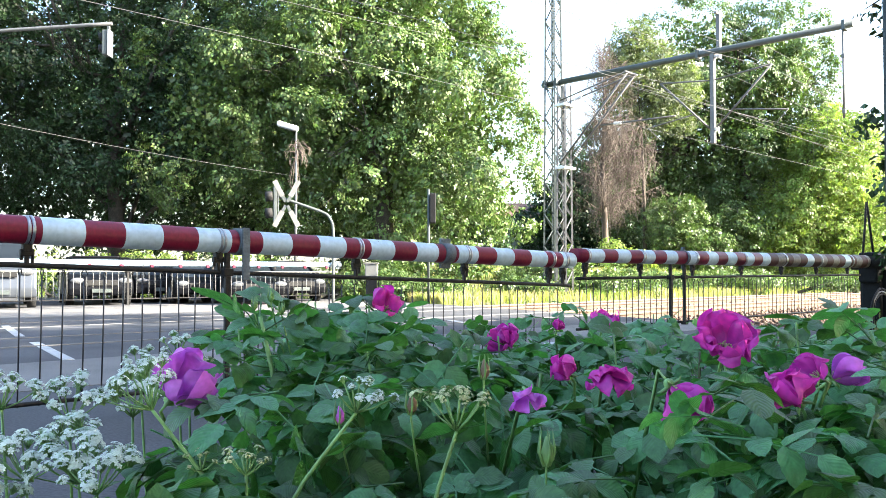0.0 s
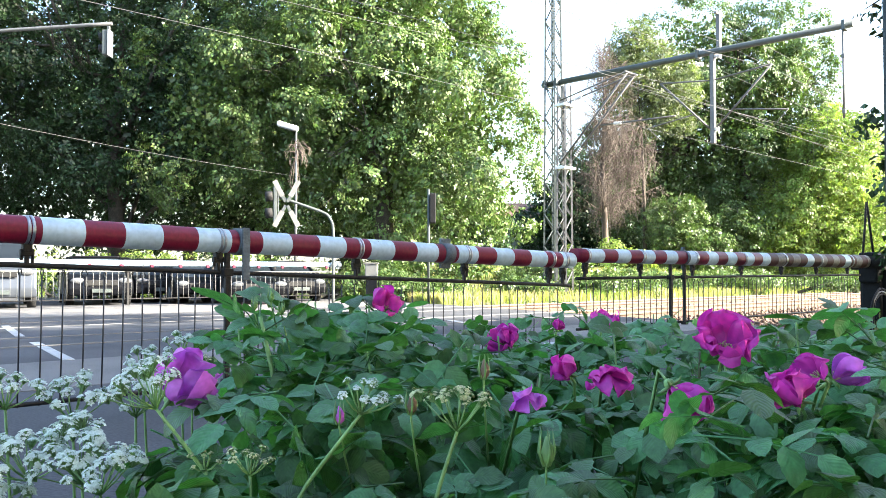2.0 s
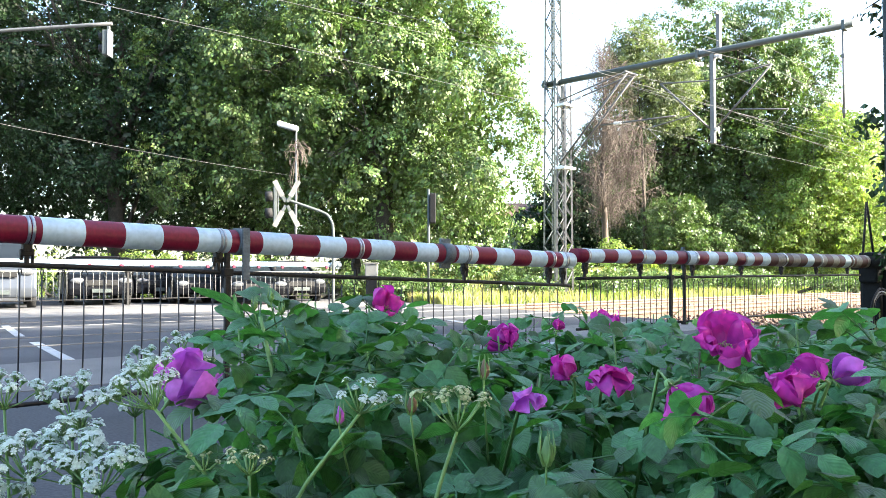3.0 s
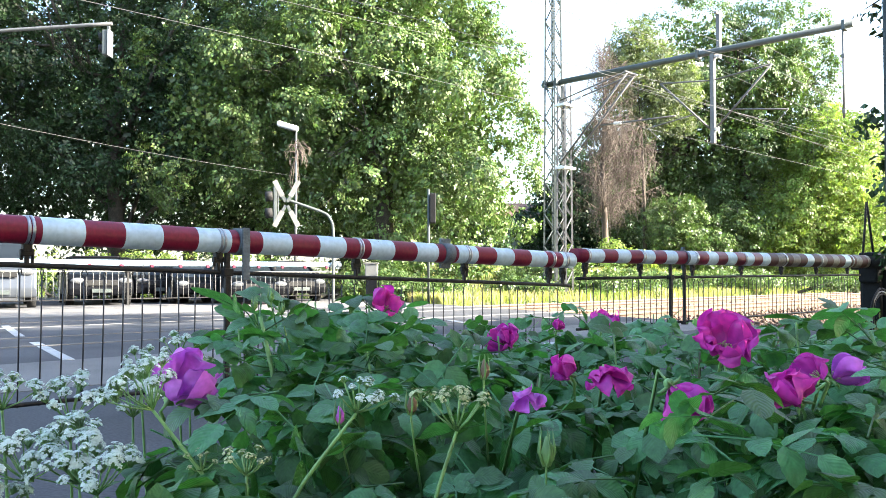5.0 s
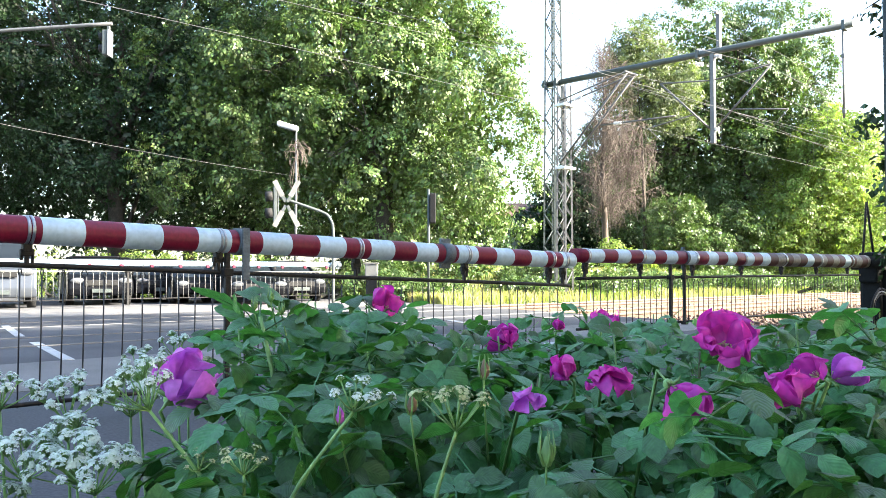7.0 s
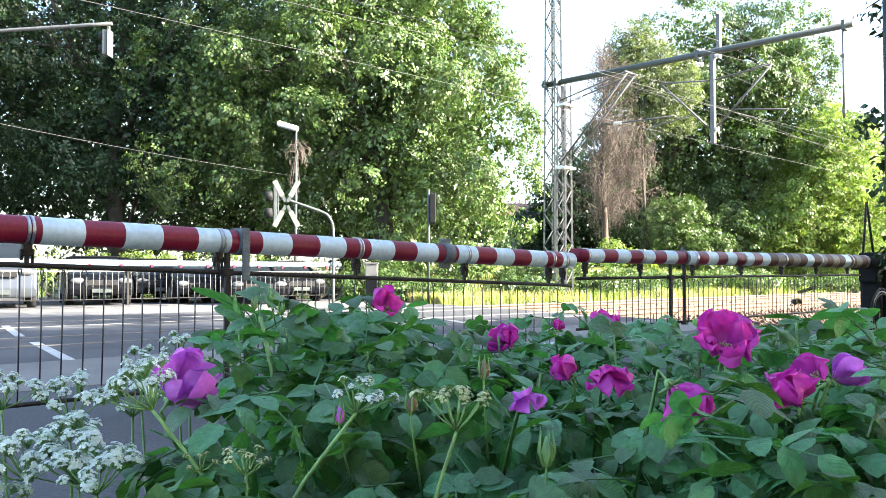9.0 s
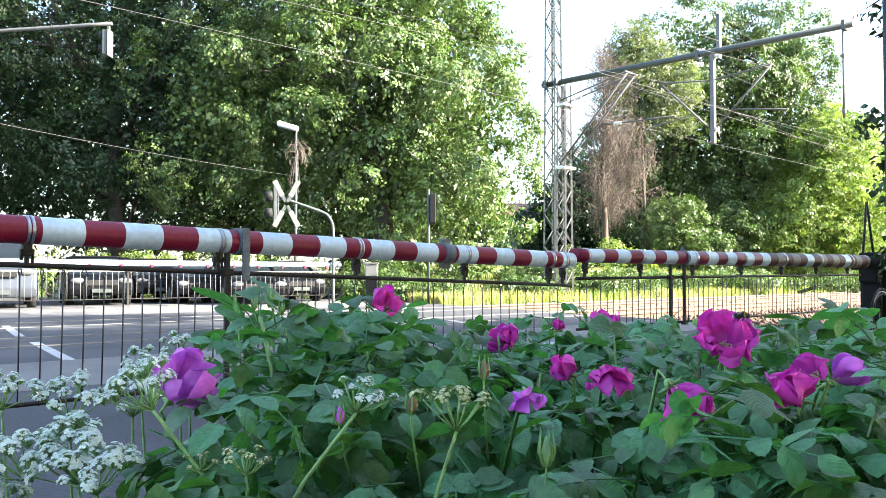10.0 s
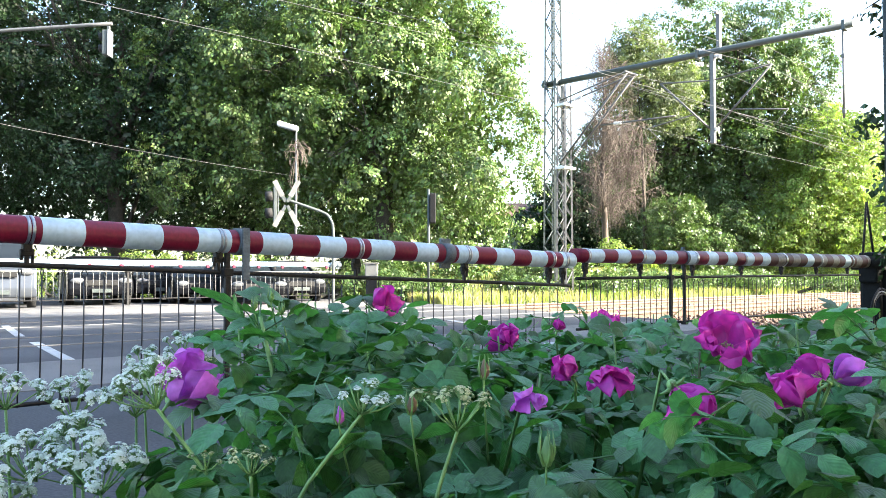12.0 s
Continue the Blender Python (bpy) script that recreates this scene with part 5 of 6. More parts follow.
def bush_top(x, y):
    """Height of the bush's upper skin over the plan."""
    z = 0.61 + 0.095 * smooth(y, 0.70, 1.15) + 0.012 * smooth(y, 1.3, 1.9) + 0.06 * smooth(x, 0.36, 0.5) * (1 - smooth(y, 0.85, 0.98))
    z += 0.018 * math.sin(x * 6.1 + y * 2.0) + 0.014 * math.sin(x * 13 - y * 9)
    z += 0.045 * noise.noise((x * 5.5, y * 5.5, 3.1)) + 0.02 * noise.noise((x * 13, y * 13, 7.7))
    z += 0.045 * math.exp(-((x + 0.16) / 0.16) ** 2 - ((y - 1.6) / 0.3) ** 2)
    z -= 0.13 * smooth(noise.noise((x * 8.5, y * 8.5, 11.3)), 0.02, 0.30)
    z -= 0.06 * math.exp(-((x - 0.28) / 0.07) ** 2 - ((y - 0.8) / 0.13) ** 2)
    z -= 0.45 * smooth(-x, 0.30, 0.46)
    z -= 0.4 * (smooth(x, 1.5, 2.0) + smooth(y, 2.4, 2.9))
    return z


# place, size, facing, opening, layers of petals, petals, label
ROSES = [
    ((0.368, 1.12, 0.752), 0.046, (-0.1, -0.7, 0.62), 66, 2, M_PETAL, "open ruffled magenta rose above the leaves", 1, None),
    ((0.402, 0.97, 0.708), 0.048, (-0.45, -0.45, 0.55), 36, 1, M_PETAL, "cupped magenta rose half hidden by leaves", 2, None),
    ((0.484, 1.06, 0.722), 0.036, (0.65, -0.35, 0.55), 26, 1, M_PETAL_PALE, "small pale mauve rose folded upwards", 3, None),
    ((0.452, 1.03, 0.728), 0.030, (-0.8, -0.3, 0.4), 45, 1, M_PETAL, "loose magenta rose shedding its petals", 4, (-0.9, 0.2, 1.2)),
    ((0.262, 0.98, 0.722), 0.044, (0.35, -0.5, -0.55), 30, 1, M_PETAL, "drooping dark magenta rose", 5, None),
    ((0.218, 1.14, 0.716), 0.038, (0.0, -0.75, -0.5), 58, 1, M_PETAL, "magenta rose with petals folded down", 6, (1.15, 0.5, -0.1, -0.65, -1.2)),
    ((0.096, 0.98, 0.712), 0.030, (0.1, -0.8, -0.4), 52, 1, M_PETAL_PALE, "pale mauve rose nodding on its stalk", 7, (0.9, 0.25, -0.4)),
    ((0.180, 1.22, 0.708), 0.032, (-0.4, -0.5, 0.5), 34, 1, M_PETAL, "magenta rose behind a leaf", 8, None),
    ((0.317, 1.70, 0.750), 0.036, (0.1, -0.4, 0.9), 42, 2, M_PETAL, "magenta rose among far leaves", 9, None),
    ((0.118, 1.58, 0.726), 0.038, (-0.3, -0.6, 0.6), 55, 2, M_PETAL, "pink rose partly covered by leaves", 10, None),
    ((0.222, 1.66, 0.745), 0.020, (0.2, -0.5, 0.8), 45, 1, M_PETAL, "small magenta rose among far leaves", 11, None),
    ((-0.104, 1.54, 0.784), 0.042, (0.25, -0.55, 0.6), 62, 1, M_PETAL, "magenta rose at the top of the bush", 12, (0.5, 0.0, -1.3, 2.6)),
    ((-0.322, 1.02, 0.706), 0.056, (0.55, -0.45, 0.55), 30, 1, M_PETAL_PALE, "mauve rose with half-closed petals leaning sideways", 13, None),
]
SPRIGS = [(0.60, 1.45, 0.80), (0.68, 1.52, 0.79), (0.30, 1.5, 0.775), (0.10, 1.55, 0.77), (-0.14, 1.6, 0.835), (-0.30, 1.55, 0.815), (-0.36, 1.5, 0.79),
          (-0.24, 1.6, 0.83), (0.46, 1.4, 0.765), (0.82, 1.55, 0.79), (-0.05, 1.5, 0.795), (0.95, 1.6, 0.80), (0.52, 0.86, 0.755), (0.44, 0.88, 0.735),
          (0.262, 0.80, 0.785), (0.40, 0.74, 0.73), (0.50, 0.76, 0.745), (0.16, 0.78, 0.665), (0.06, 0.80, 0.66), (-0.06, 0.82, 0.655), (-0.17, 0.84, 0.66)]


bed = bmesh.new()
ring = [(0.7 + 1.55 * math.copysign(abs(math.cos(a)) ** 0.6, math.cos(a)), 1.75 + 1.4 * math.copysign(abs(math.sin(a)) ** 0.6, math.sin(a))) for a in (2 * math.pi * k / 40 for k in range(40))]
low = [bed.verts.new((x, y, -0.06)) for x, y in ring]
mid = [bed.verts.new((0.7 + (x - 0.7) * 0.96, 1.75 + (y - 1.75) * 0.96, 0.03)) for x, y in ring]
for k in range(40):
    bed.faces.new((low[k], low[(k + 1) % 40], mid[(k + 1) % 40], mid[k]))
bed.faces.new(mid)
bmesh.ops.recalc_face_normals(bed, faces=bed.faces[:])
tagged(part("planting_bed", bed, M_SOIL), "low bed of dark earth under the roses", "planting bed", kind="structure")


def build_bush():
    rng = np.random.default_rng(77)
    rnd = random.Random(77)
    e = empty("rose_bush", (0.35, 1.6, 0.02), "dense rose bush with wrinkled dark green pinnate leaves", "rose bush")
    inv = e.matrix_basis.inverted()
    meshes = []
    for k in range(14):
        v, f, u = compound_leaf(rng, 8, rng.uniform(0.72, 1.02))
        meshes.append(uv_mesh("leaf", v, f, u, M_ROSELEAF))
    raw = [compound_leaf(rng, 5, rng.uniform(0.74, 1.0), (-1, 0, 1)) for _ in range(24)]
    singles, far = [], ([], [], [])
    base = 0
    count = 0
    while count < 4600:
        y = 0.72 + 2.1 * rng.random() ** 1.2
        x = -0.5 + 2.5 * rng.random() ** 1.15
        top = bush_top(x, y)
        z = top - 0.36 * rng.random() ** 1.35
        if x < -0.38 and rng.random() < 0.6:
            continue
        if 0.2 < x < 0.36 and y < 0.9 and rng.random() < 0.7:
            continue
        if abs((x - 0.75) / 1.28) ** 3 + abs((y - 1.75) / 1.15) ** 3 > 1.12 and (x > 0.75 or y > 1.75):
            continue
        if any((x - p[0]) ** 2 + (z - p[2]) ** 2 < (1.25 * r) ** 2 and p[1] - 0.3 < y < p[1] + 0.03 and z > p[2] - 0.75 * r for p, r, *rest in ROSES):
            continue
        count += 1
        az = math.pi + rng.normal(0, 1.15) if rng.random() < 0.6 else rng.uniform(0, 2 * math.pi)
        pitch = rng.uniform(-0.75, 0.4)
        m = Matrix.Translation((x, y, z)) @ Matrix.Rotation(az, 4, "Z") @ Matrix.Rotation(pitch, 4, "X") @ Matrix.Rotation(rng.normal(0, 0.46), 4, "Y")
        if y < 1.05 and len(singles) < 330:
            o = new("leaf", meshes[rnd.randrange(14)])
            o.parent = e
            o.matrix_basis = inv @ m
            singles.append(o)
        else:
            v, f, u = raw[rnd.randrange(24)]
            mm = np.array(inv @ m)
            far[0].append(v @ mm[:3, :3].T + mm[:3, 3])
            far[1].append(f + base)
            far[2].append(u)
            base += len(v)
    def put_leaf(place, az, pitch, roll):
        o = new("leaf", meshes[rnd.randrange(14)])
        o.parent = e
        o.matrix_basis = inv @ (Matrix.Translation(place) @ Matrix.Rotation(az, 4, "Z") @ Matrix.Rotation(pitch, 4, "X") @ Matrix.Rotation(roll, 4, "Y"))
    for at, r, face, *rest in ROSES:
        for k in range(7 if face[2] > 0 and r < 0.056 else 0):
            a = rng.uniform(0, 2 * math.pi)
            put_leaf((at[0] + rng.uniform(-0.05, 0.05), at[1] + rng.uniform(-0.06, 0.02), at[2] - r * 0.55 - rng.uniform(0.02, 0.05)), a, rng.uniform(-0.2, 0.7), rng.normal(0, 0.3))
    for x, y, z in SPRIGS:
        a0 = rng.uniform(0, 6.28)
        for k in range(6):
            put_leaf((x, y, z - 0.04 - 0.015 * k), a0 + k * 2.4, rng.uniform(0.15, 0.7) - 0.1 * k, rng.normal(0, 0.3))
        if y < 0.9:
            continue
        bm = bmesh.new()
        tube(bm, [inv @ Vector((x + 0.02, y, z - 0.30)), inv @ Vector((x, y, z - 0.03))], [0.003, 0.0018], 6)
        part("shoot", bm, M_STEM, e)
    # a stout young shoot with a tuft of buds, standing clear of the bush
    for foot, top, r in (((-0.225, 1.25, 0.55), (-0.268, 1.25, 0.790), 0.0042), ((-0.10, 1.3, 0.58), (-0.118, 1.3, 0.745), 0.0026), ((0.66, 1.2, 0.6), (0.60, 1.2, 0.772), 0.003)):
        a, b = inv @ Vector(foot), inv @ Vector(top)
        bm = bmesh.new()
        tube(bm, [a, a.lerp(b, 0.5) + Vector((0.006, 0, 0)), b], [r * 1.15, r, r * 0.7], 8)
        for k in range(60):
            q = a.lerp(b, rng.random()) + Vector((0.003, 0, 0))
            h = rng.uniform(0, 6.28)
            d = Vector((math.cos(h), math.sin(h), 0))
            tube(bm, [q + d * r * 0.8, q + d * (r + 0.003)], [0.0004, 0.0001], 3)
        part("shoot", bm, M_STEM, e, "bristly pale green young shoot")
        for k in range(15):
            h = k * 2.4 + rng.uniform(-0.3, 0.3)
            put_leaf(Vector(foot).lerp(Vector(top), 1.02 - 0.035 * k) + Vector((-math.sin(h), math.cos(h), 0)) * 0.012, h, 0.7 - 0.07 * k + rng.uniform(-0.15, 0.15), rng.normal(0, 0.3))
    me = uv_mesh("foliage", np.concatenate(far[0]), np.concatenate(far[1]), np.concatenate(far[2]), M_ROSELEAF_FAR)
    o = new("foliage", me)
    o.parent = e
    tagged(o, kind="stuff")
    # canes and twigs
    for k in range(46):
        y = rng.uniform(0.85, 2.5)
        x = rng.uniform(-0.38, 1.6)
        t = bush_top(x, y)
        p0 = Vector((x * 0.8 + rng.uniform(-0.1, 0.1), y + rng.uniform(-0.05, 0.25), -0.03))
        p2 = Vector((x, y, t - rng.uniform(0.02, 0.1)))
        p1 = p0.lerp(p2, 0.55) + Vector((rng.uniform(-0.08, 0.08), rng.uniform(-0.08, 0.08), 0.05))
        bm = bmesh.new()
        tube(bm, [inv @ p0, inv @ p1, inv @ p2], [0.006, 0.005, 0.0028], 6)
        part("cane", bm, M_CANE if k % 3 else M_STEM, e)


build_bush()


def petal_mesh(rng, size, cup, ruffle, flare=1.0):
    """A broad heart-shaped petal from the origin along +y, cupped and ruffled."""
    nu, nv = 14, 12
    bm = bmesh.new()
    grid = []
    ph = rng.uniform(0, 6.28, 3)
    reflex = rng.uniform(0.0, 0.38) * flare
    for j in range(nv + 1):
        t = j / nv
        row = []
        wid = size * (0.14 + 1.08 * math.sin(t / 0.62 * math.pi / 2) if t < 0.62 else 1.22 * math.sqrt(1 - ((t - 0.62) / 0.402) ** 2))
        for i in range(nu + 1):
            s = i / nu * 2 - 1
            notch = 1 - 0.10 * math.exp(-(s / 0.22) ** 2) * smooth(t, 0.7, 1.0) - 0.06 * s * s * t
            y = size * t * notch
            x = s * wid * 0.5
            z = cup * size * (t ** 1.8 * 0.55 + 0.30 * s * s * t)
            wob = ruffle * size * t * (math.sin(s * 5 + ph[0]) * 0.55 + math.sin(s * 8 + ph[1] + t * 3) * 0.14 + math.sin(t * 7 + ph[2]) * 0.3)
            z -= reflex * size * smooth(t, 0.62, 1.0) * (0.6 + 0.4 * s * s)
            crease = noise.noise((s * 2.3 + ph[0], t * 1.6, ph[1])) * 0.12 + noise.noise((s * 6.0 + ph[1], t * 3.0, ph[2])) * 0.045
            y += size * t * 0.07 * noise.noise((s * 4.0 + ph[2], 0.5, ph[0]))
            row.append(bm.verts.new((x, y, z + wob * 0.35 + ruffle * size * crease * t)))
        grid.append(row)
    for j in range(nv):
        for i in range(nu):
            f = bm.faces.new((grid[j][i], grid[j][i + 1], grid[j + 1][i + 1], grid[j + 1][i]))
            f.smooth = True
    return bm


FLOWERS = []


def rose(at, radius, face, open_deg, layers, mat, label, seed, turns=None, ruffle=0.95, name="rose_flower"):
    """A loose rose: layers of petals round its middle, opening towards face."""
    rng = np.random.default_rng(seed)
    e = empty(name, at, label, "rose flower", "magenta roses on the bush")
    q = Vector(face).to_track_quat("Z", "Y").to_matrix().to_4x4()
    e.matrix_basis = Matrix.Translation(at) @ q
    for L in range(layers):
        n = len(turns) if turns else (5 if L == 0 else 4)
        for k in range(n):
            tilt = radians(open_deg - L * 24 + rng.uniform(-22, 22))
            o = part("petal", petal_mesh(rng, radius * (1.0 - 0.13 * L) * rng.uniform(0.78, 1.15), 0.55 + 0.15 * L, ruffle, min(1.0, open_deg / 60) ** 2), mat, e)
            az = turns[k] if turns else 2 * math.pi * (k + 0.5 * (L % 2)) / n + rng.uniform(-0.2, 0.2)
            o.matrix_basis = Matrix.Rotation(az, 4, "Z") @ Matrix.Translation((0, radius * 0.05, 0)) @ Matrix.Rotation(math.pi / 2 - tilt, 4, "X")
    bm = bmesh.new()
    for k in range(26):
        a, r = rng.uniform(0, 6.28), radius * 0.22 * math.sqrt(rng.random())
        h = radius * rng.uniform(0.12, 0.24)
        tube(bm, [(r * 0.5 * math.cos(a), r * 0.5 * math.sin(a), 0), (r * math.cos(a), r * math.sin(a), h)], radius * 0.009, 4)
        ball(bm, (r * math.cos(a), r * math.sin(a), h), radius * 0.025, 5)
    part("stamens", bm, M_UMBEL_GREEN, e, "yellow stamens")
    bm = bmesh.new()
    ball(bm, (0, 0, -radius * 0.12), radius * 0.15, 9)
    for k in range(5):
        a = k * 1.2566
        tube(bm, [(0, 0, -radius * 0.06), (radius * 0.3 * math.cos(a), radius * 0.3 * math.sin(a), -radius * 0.02), (radius * 0.40 * math.cos(a), radius * 0.40 * math.sin(a), -radius * 0.06)], [radius * 0.06, radius * 0.045, radius * 0.008], 5)
    part("calyx", bm, M_STEM, e)
    bm = bmesh.new()
    iq = e.matrix_basis.inverted()
    b = Vector((at[0] + rng.uniform(-0.04, 0.04), at[1] + 0.13, at[2] - 0.20))
    tube(bm, [(0, 0, -radius * 0.1), (0, 0, -radius * 0.6), iq @ b], [0.0022, 0.0022, 0.003], 6)
    part("stalk", bm, M_STEM, e)
    FLOWERS.append(e)
    return e


for at, r, face, op, lay, mat, lab, seed, turns in ROSES:
    rose(at, r, face, op, lay, mat, lab, seed, turns)


def bud(at, h, mat, label, name, category):
    e = empty(name, at, label, category)
    bm = bmesh.new()
    tube(bm, [(0, 0, 0), (0.001, 0, h * 0.25), (0.002, 0, h * 0.6), (0, 0, h)], [h * 0.08, h * 0.26, h * 0.22, h * 0.03], 9)
    part("head", bm, mat, e)
    for k in range(5):
        a = k * 1.2566
        bm = bmesh.new()
        tube(bm, [(h * 0.1 * math.cos(a), h * 0.1 * math.sin(a), 0), (h * 0.3 * math.cos(a), h * 0.3 * math.sin(a), h * 0.45), (h * 0.22 * math.cos(a), h * 0.22 * math.sin(a), h * 1.25)], [h * 0.07, h * 0.06, h * 0.01], 5)
        part("sepal", bm, M_STEM, e)
    bm = bmesh.new()
    tube(bm, [(0, 0, 0), (0.003, 0.03, -0.04), (0.012, 0.11, -0.13)], [0.0011, 0.0013, 0.0016], 6)
    part("stalk", bm, M_STEM, e)


bud((-0.112, 0.92, 0.690), 0.020, M_PETAL_PALE, "small mauve rosebud still closed", "rosebud", "rosebud")
bud((-0.034, 0.90, 0.704), 0.022, M_DRY, "withered brown rose hip with green sepals", "rose_hip", "rose hip")
bud((0.045, 0.95, 0.735), 0.022, M_DRY, "withered brown rose hip with green sepals", "rose_hip", "rose hip")
bud((0.106, 0.88, 0.655), 0.030, M_STEM, "closed green rosebud with long sepals", "rosebud", "rosebud")

for dx, dz in ((-0.012, 0.0), (0.012, 0.012), (0.028, -0.006)):
    bud((-0.265 + dx, 1.25, 0.800 + dz), 0.016, M_STEM, "closed green rosebud with long sepals", "rosebud", "rosebud")


# ---------------------------------------------------------------- cow parsley
def umbellet_mesh(rng, r, n, mat_name):
    """A flat-topped cluster of tiny five-petalled florets on fine stalks."""
    V, F, base = [], [], 0
    tubes = []
    for k in range(n):
        a, q = rng.uniform(0, 6.28), math.sqrt(rng.random())
        p = np.array((r * q * math.cos(a), r * q * math.sin(a), r * 0.7 * (1 - q * q) + rng.uniform(-0.25, 0.25) * r))
        tubes.append(([(0, 0, -r * 0.8), p * 0.6 + (0, 0, -r * 0.2), p], [0.0004, 0.0004, 0.0003]))
        fs = r * rng.uniform(0.22, 0.38)
        tilt = np.array((p[0], p[1], r * 1.2))
        tilt = tilt / np.linalg.norm(tilt)
        ax = np.cross(tilt, (0.3, 0.9, 0.1))
        ax /= np.linalg.norm(ax)
        bx = np.cross(tilt, ax)
        for j in range(5):
            b = j * 1.2566 + a
            d = ax * math.cos(b) + bx * math.sin(b)
            s = np.cross(tilt, d)
            V += [p, p + d * fs * 0.6 + s * fs * 0.35 + tilt * fs * 0.15, p + d * fs + tilt * fs * 0.05, p + d * fs * 0.6 - s * fs * 0.35 + tilt * fs * 0.15]
            F.append((base, base + 1, base + 2, base + 3))
            base += 4
    return V, F, tubes


def umbel_plant(foot, top, heads, spread, floret_mat, label, seed, lean=(0, 0, 1), via=None, dens=16):
    """A stalk from foot to top, then rays to the flower heads."""
    rng = np.random.default_rng(seed)
    e = empty("cow_parsley", foot, label, "cow parsley", "cow parsley stalks beside the bush")
    inv = Vector(foot)
    t = Vector(top) - inv
    bm = bmesh.new()
    mid = Vector(via) - inv if via else t * 0.5 + Vector((0.012, 0, 0))
    line = arc([(0, 0, 0), mid, t], 6, 3)
    tube(bm, line, [0.0030 - 0.0013 * k / (len(line) - 1) for k in range(len(line))], 7)
    part("stalk", bm, M_STEM, e)
    ax = Vector(lean).normalized()
    q = ax.to_track_quat("Z", "Y").to_matrix()
    for k in range(heads):
        an = k * 2.39996 + rng.uniform(-0.3, 0.3)
        rad = spread * math.sqrt((k + 0.6) / heads) * rng.uniform(0.75, 1.15)
        h = spread * rng.uniform(0.7, 1.2) * (1 - 0.25 * (rad / spread) ** 2)
        head = t + q @ Vector((rad * math.cos(an), rad * math.sin(an), h))
        bm = bmesh.new()
        tube(bm, [t, t.lerp(head, 0.5) + Vector((0, 0, -0.002)), head], [0.0011, 0.0009, 0.0008], 5)
        ray = part("ray", bm, M_STEM, e)
        r = spread * rng.uniform(0.15, 0.31)
        V, F, tubes = umbellet_mesh(rng, r, dens, "")
        d = (head - t).normalized()
        m = Matrix.Translation(head + d * r * 0.6) @ (d * 0.55 + Vector((0, 0, 0.6))).to_track_quat("Z", "Y").to_matrix().to_4x4()
        ob = array_mesh("umbellet", V, F, floret_mat, ray)
        ob.data.transform(m)
        v2, f2 = tube_arrays(tubes, 3)
        ob = array_mesh("pedicels", v2, f2, M_STEM, ray)
        ob.data.transform(m)
    return e


SWAY = []
G = 0.02
PLANTS = [
    # foot, top of stalk, heads, spread, material, label, lean
    ((-0.12, 0.84, 0.40), (0.0134, 0.84, 0.697), 9, 0.036, M_UMBEL_GREEN, "cow parsley umbel gone to pale green seed", (0, -0.1, 1), (-0.012, 0.84, 0.62)),
    ((-0.33, 0.86, 0.42), (-0.086, 0.86, 0.712), 8, 0.027, M_UMBEL, "cow parsley umbel with cream white florets", (0.35, -0.15, 1), (-0.165, 0.86, 0.61)),
    ((-0.12, 0.88, 0.42), (-0.298, 0.88, 0.712), 9, 0.036, M_UMBEL, "cow parsley umbel with white florets", (-0.5, -0.1, 1), (-0.22, 0.88, 0.615)),
    ((-0.20, 0.85, 0.42), (-0.194, 0.85, 0.652), 7, 0.022, M_UMBEL_GREEN, "small cow parsley umbel with cream buds", (0, -0.1, 1)),
    ((-0.25, 0.88, 0.42), (-0.247, 0.88, 0.650), 6, 0.016, M_UMBEL_GREEN, "small cow parsley umbel with cream buds", (0, -0.1, 1)),
    ((-0.40, 0.98, 0.42), (-0.415, 0.98, 0.612), 11, 0.052, M_UMBEL, "white cow parsley umbel in full flower", (-0.2, -0.35, 1)),
    ((-0.47, 0.98, 0.42), (-0.475, 0.98, 0.615), 10, 0.045, M_UMBEL, "white cow parsley umbel in full flower", (-0.1, -0.35, 1)),
    ((-0.47, 1.08, 0.42), (-0.47, 1.08, 0.665), 9, 0.045, M_UMBEL, "white cow parsley umbel in full flower", (0.1, -0.25, 1)),
    ((-0.42, 1.12, 0.42), (-0.405, 1.12, 0.665), 8, 0.042, M_UMBEL, "white cow parsley umbel in full flower", (0.1, -0.25, 1)),
    ((-0.50, 1.02, 0.42), (-0.525, 1.02, 0.690), 7, 0.034, M_UMBEL, "white cow parsley umbel in full flower", (0, -0.25, 1)),
    ((-0.50, 0.95, 0.42), (-0.50, 0.95, 0.577), 8, 0.040, M_UMBEL, "white cow parsley umbel in full flower", (0, -0.3, 1)),
    ((-0.41, 1.35, 0.42), (-0.40, 1.35, 0.690), 7, 0.030, M_UMBEL_GREEN, "thin cow parsley umbel behind the others", (0, -0.2, 1)),
    ((-0.44, 1.30, 0.42), (-0.46, 1.30, 0.700), 7, 0.030, M_UMBEL, "thin cow parsley umbel behind the others", (0, -0.2, 1)),
    ((-0.42, 1.40, 0.42), (-0.435, 1.40, 0.715), 7, 0.030, M_UMBEL, "thin cow parsley umbel behind the others", (0, -0.2, 1)),
    ((-0.38, 0.92, 0.40), (-0.37, 0.92, 0.615), 9, 0.042, M_UMBEL, "white cow parsley umbel low on the plant", (0, -0.3, 1)),
]
for k, (foot, top, heads, spread, mat, lab, lean, *via) in enumerate(PLANTS):
    base = (foot[0], foot[1], G)
    SWAY.append((umbel_plant(base, top, int(heads * 1.4), spread, mat, lab, 200 + k, lean, via[0] if via else None, dens=30 if mat is M_UMBEL else 22), base))


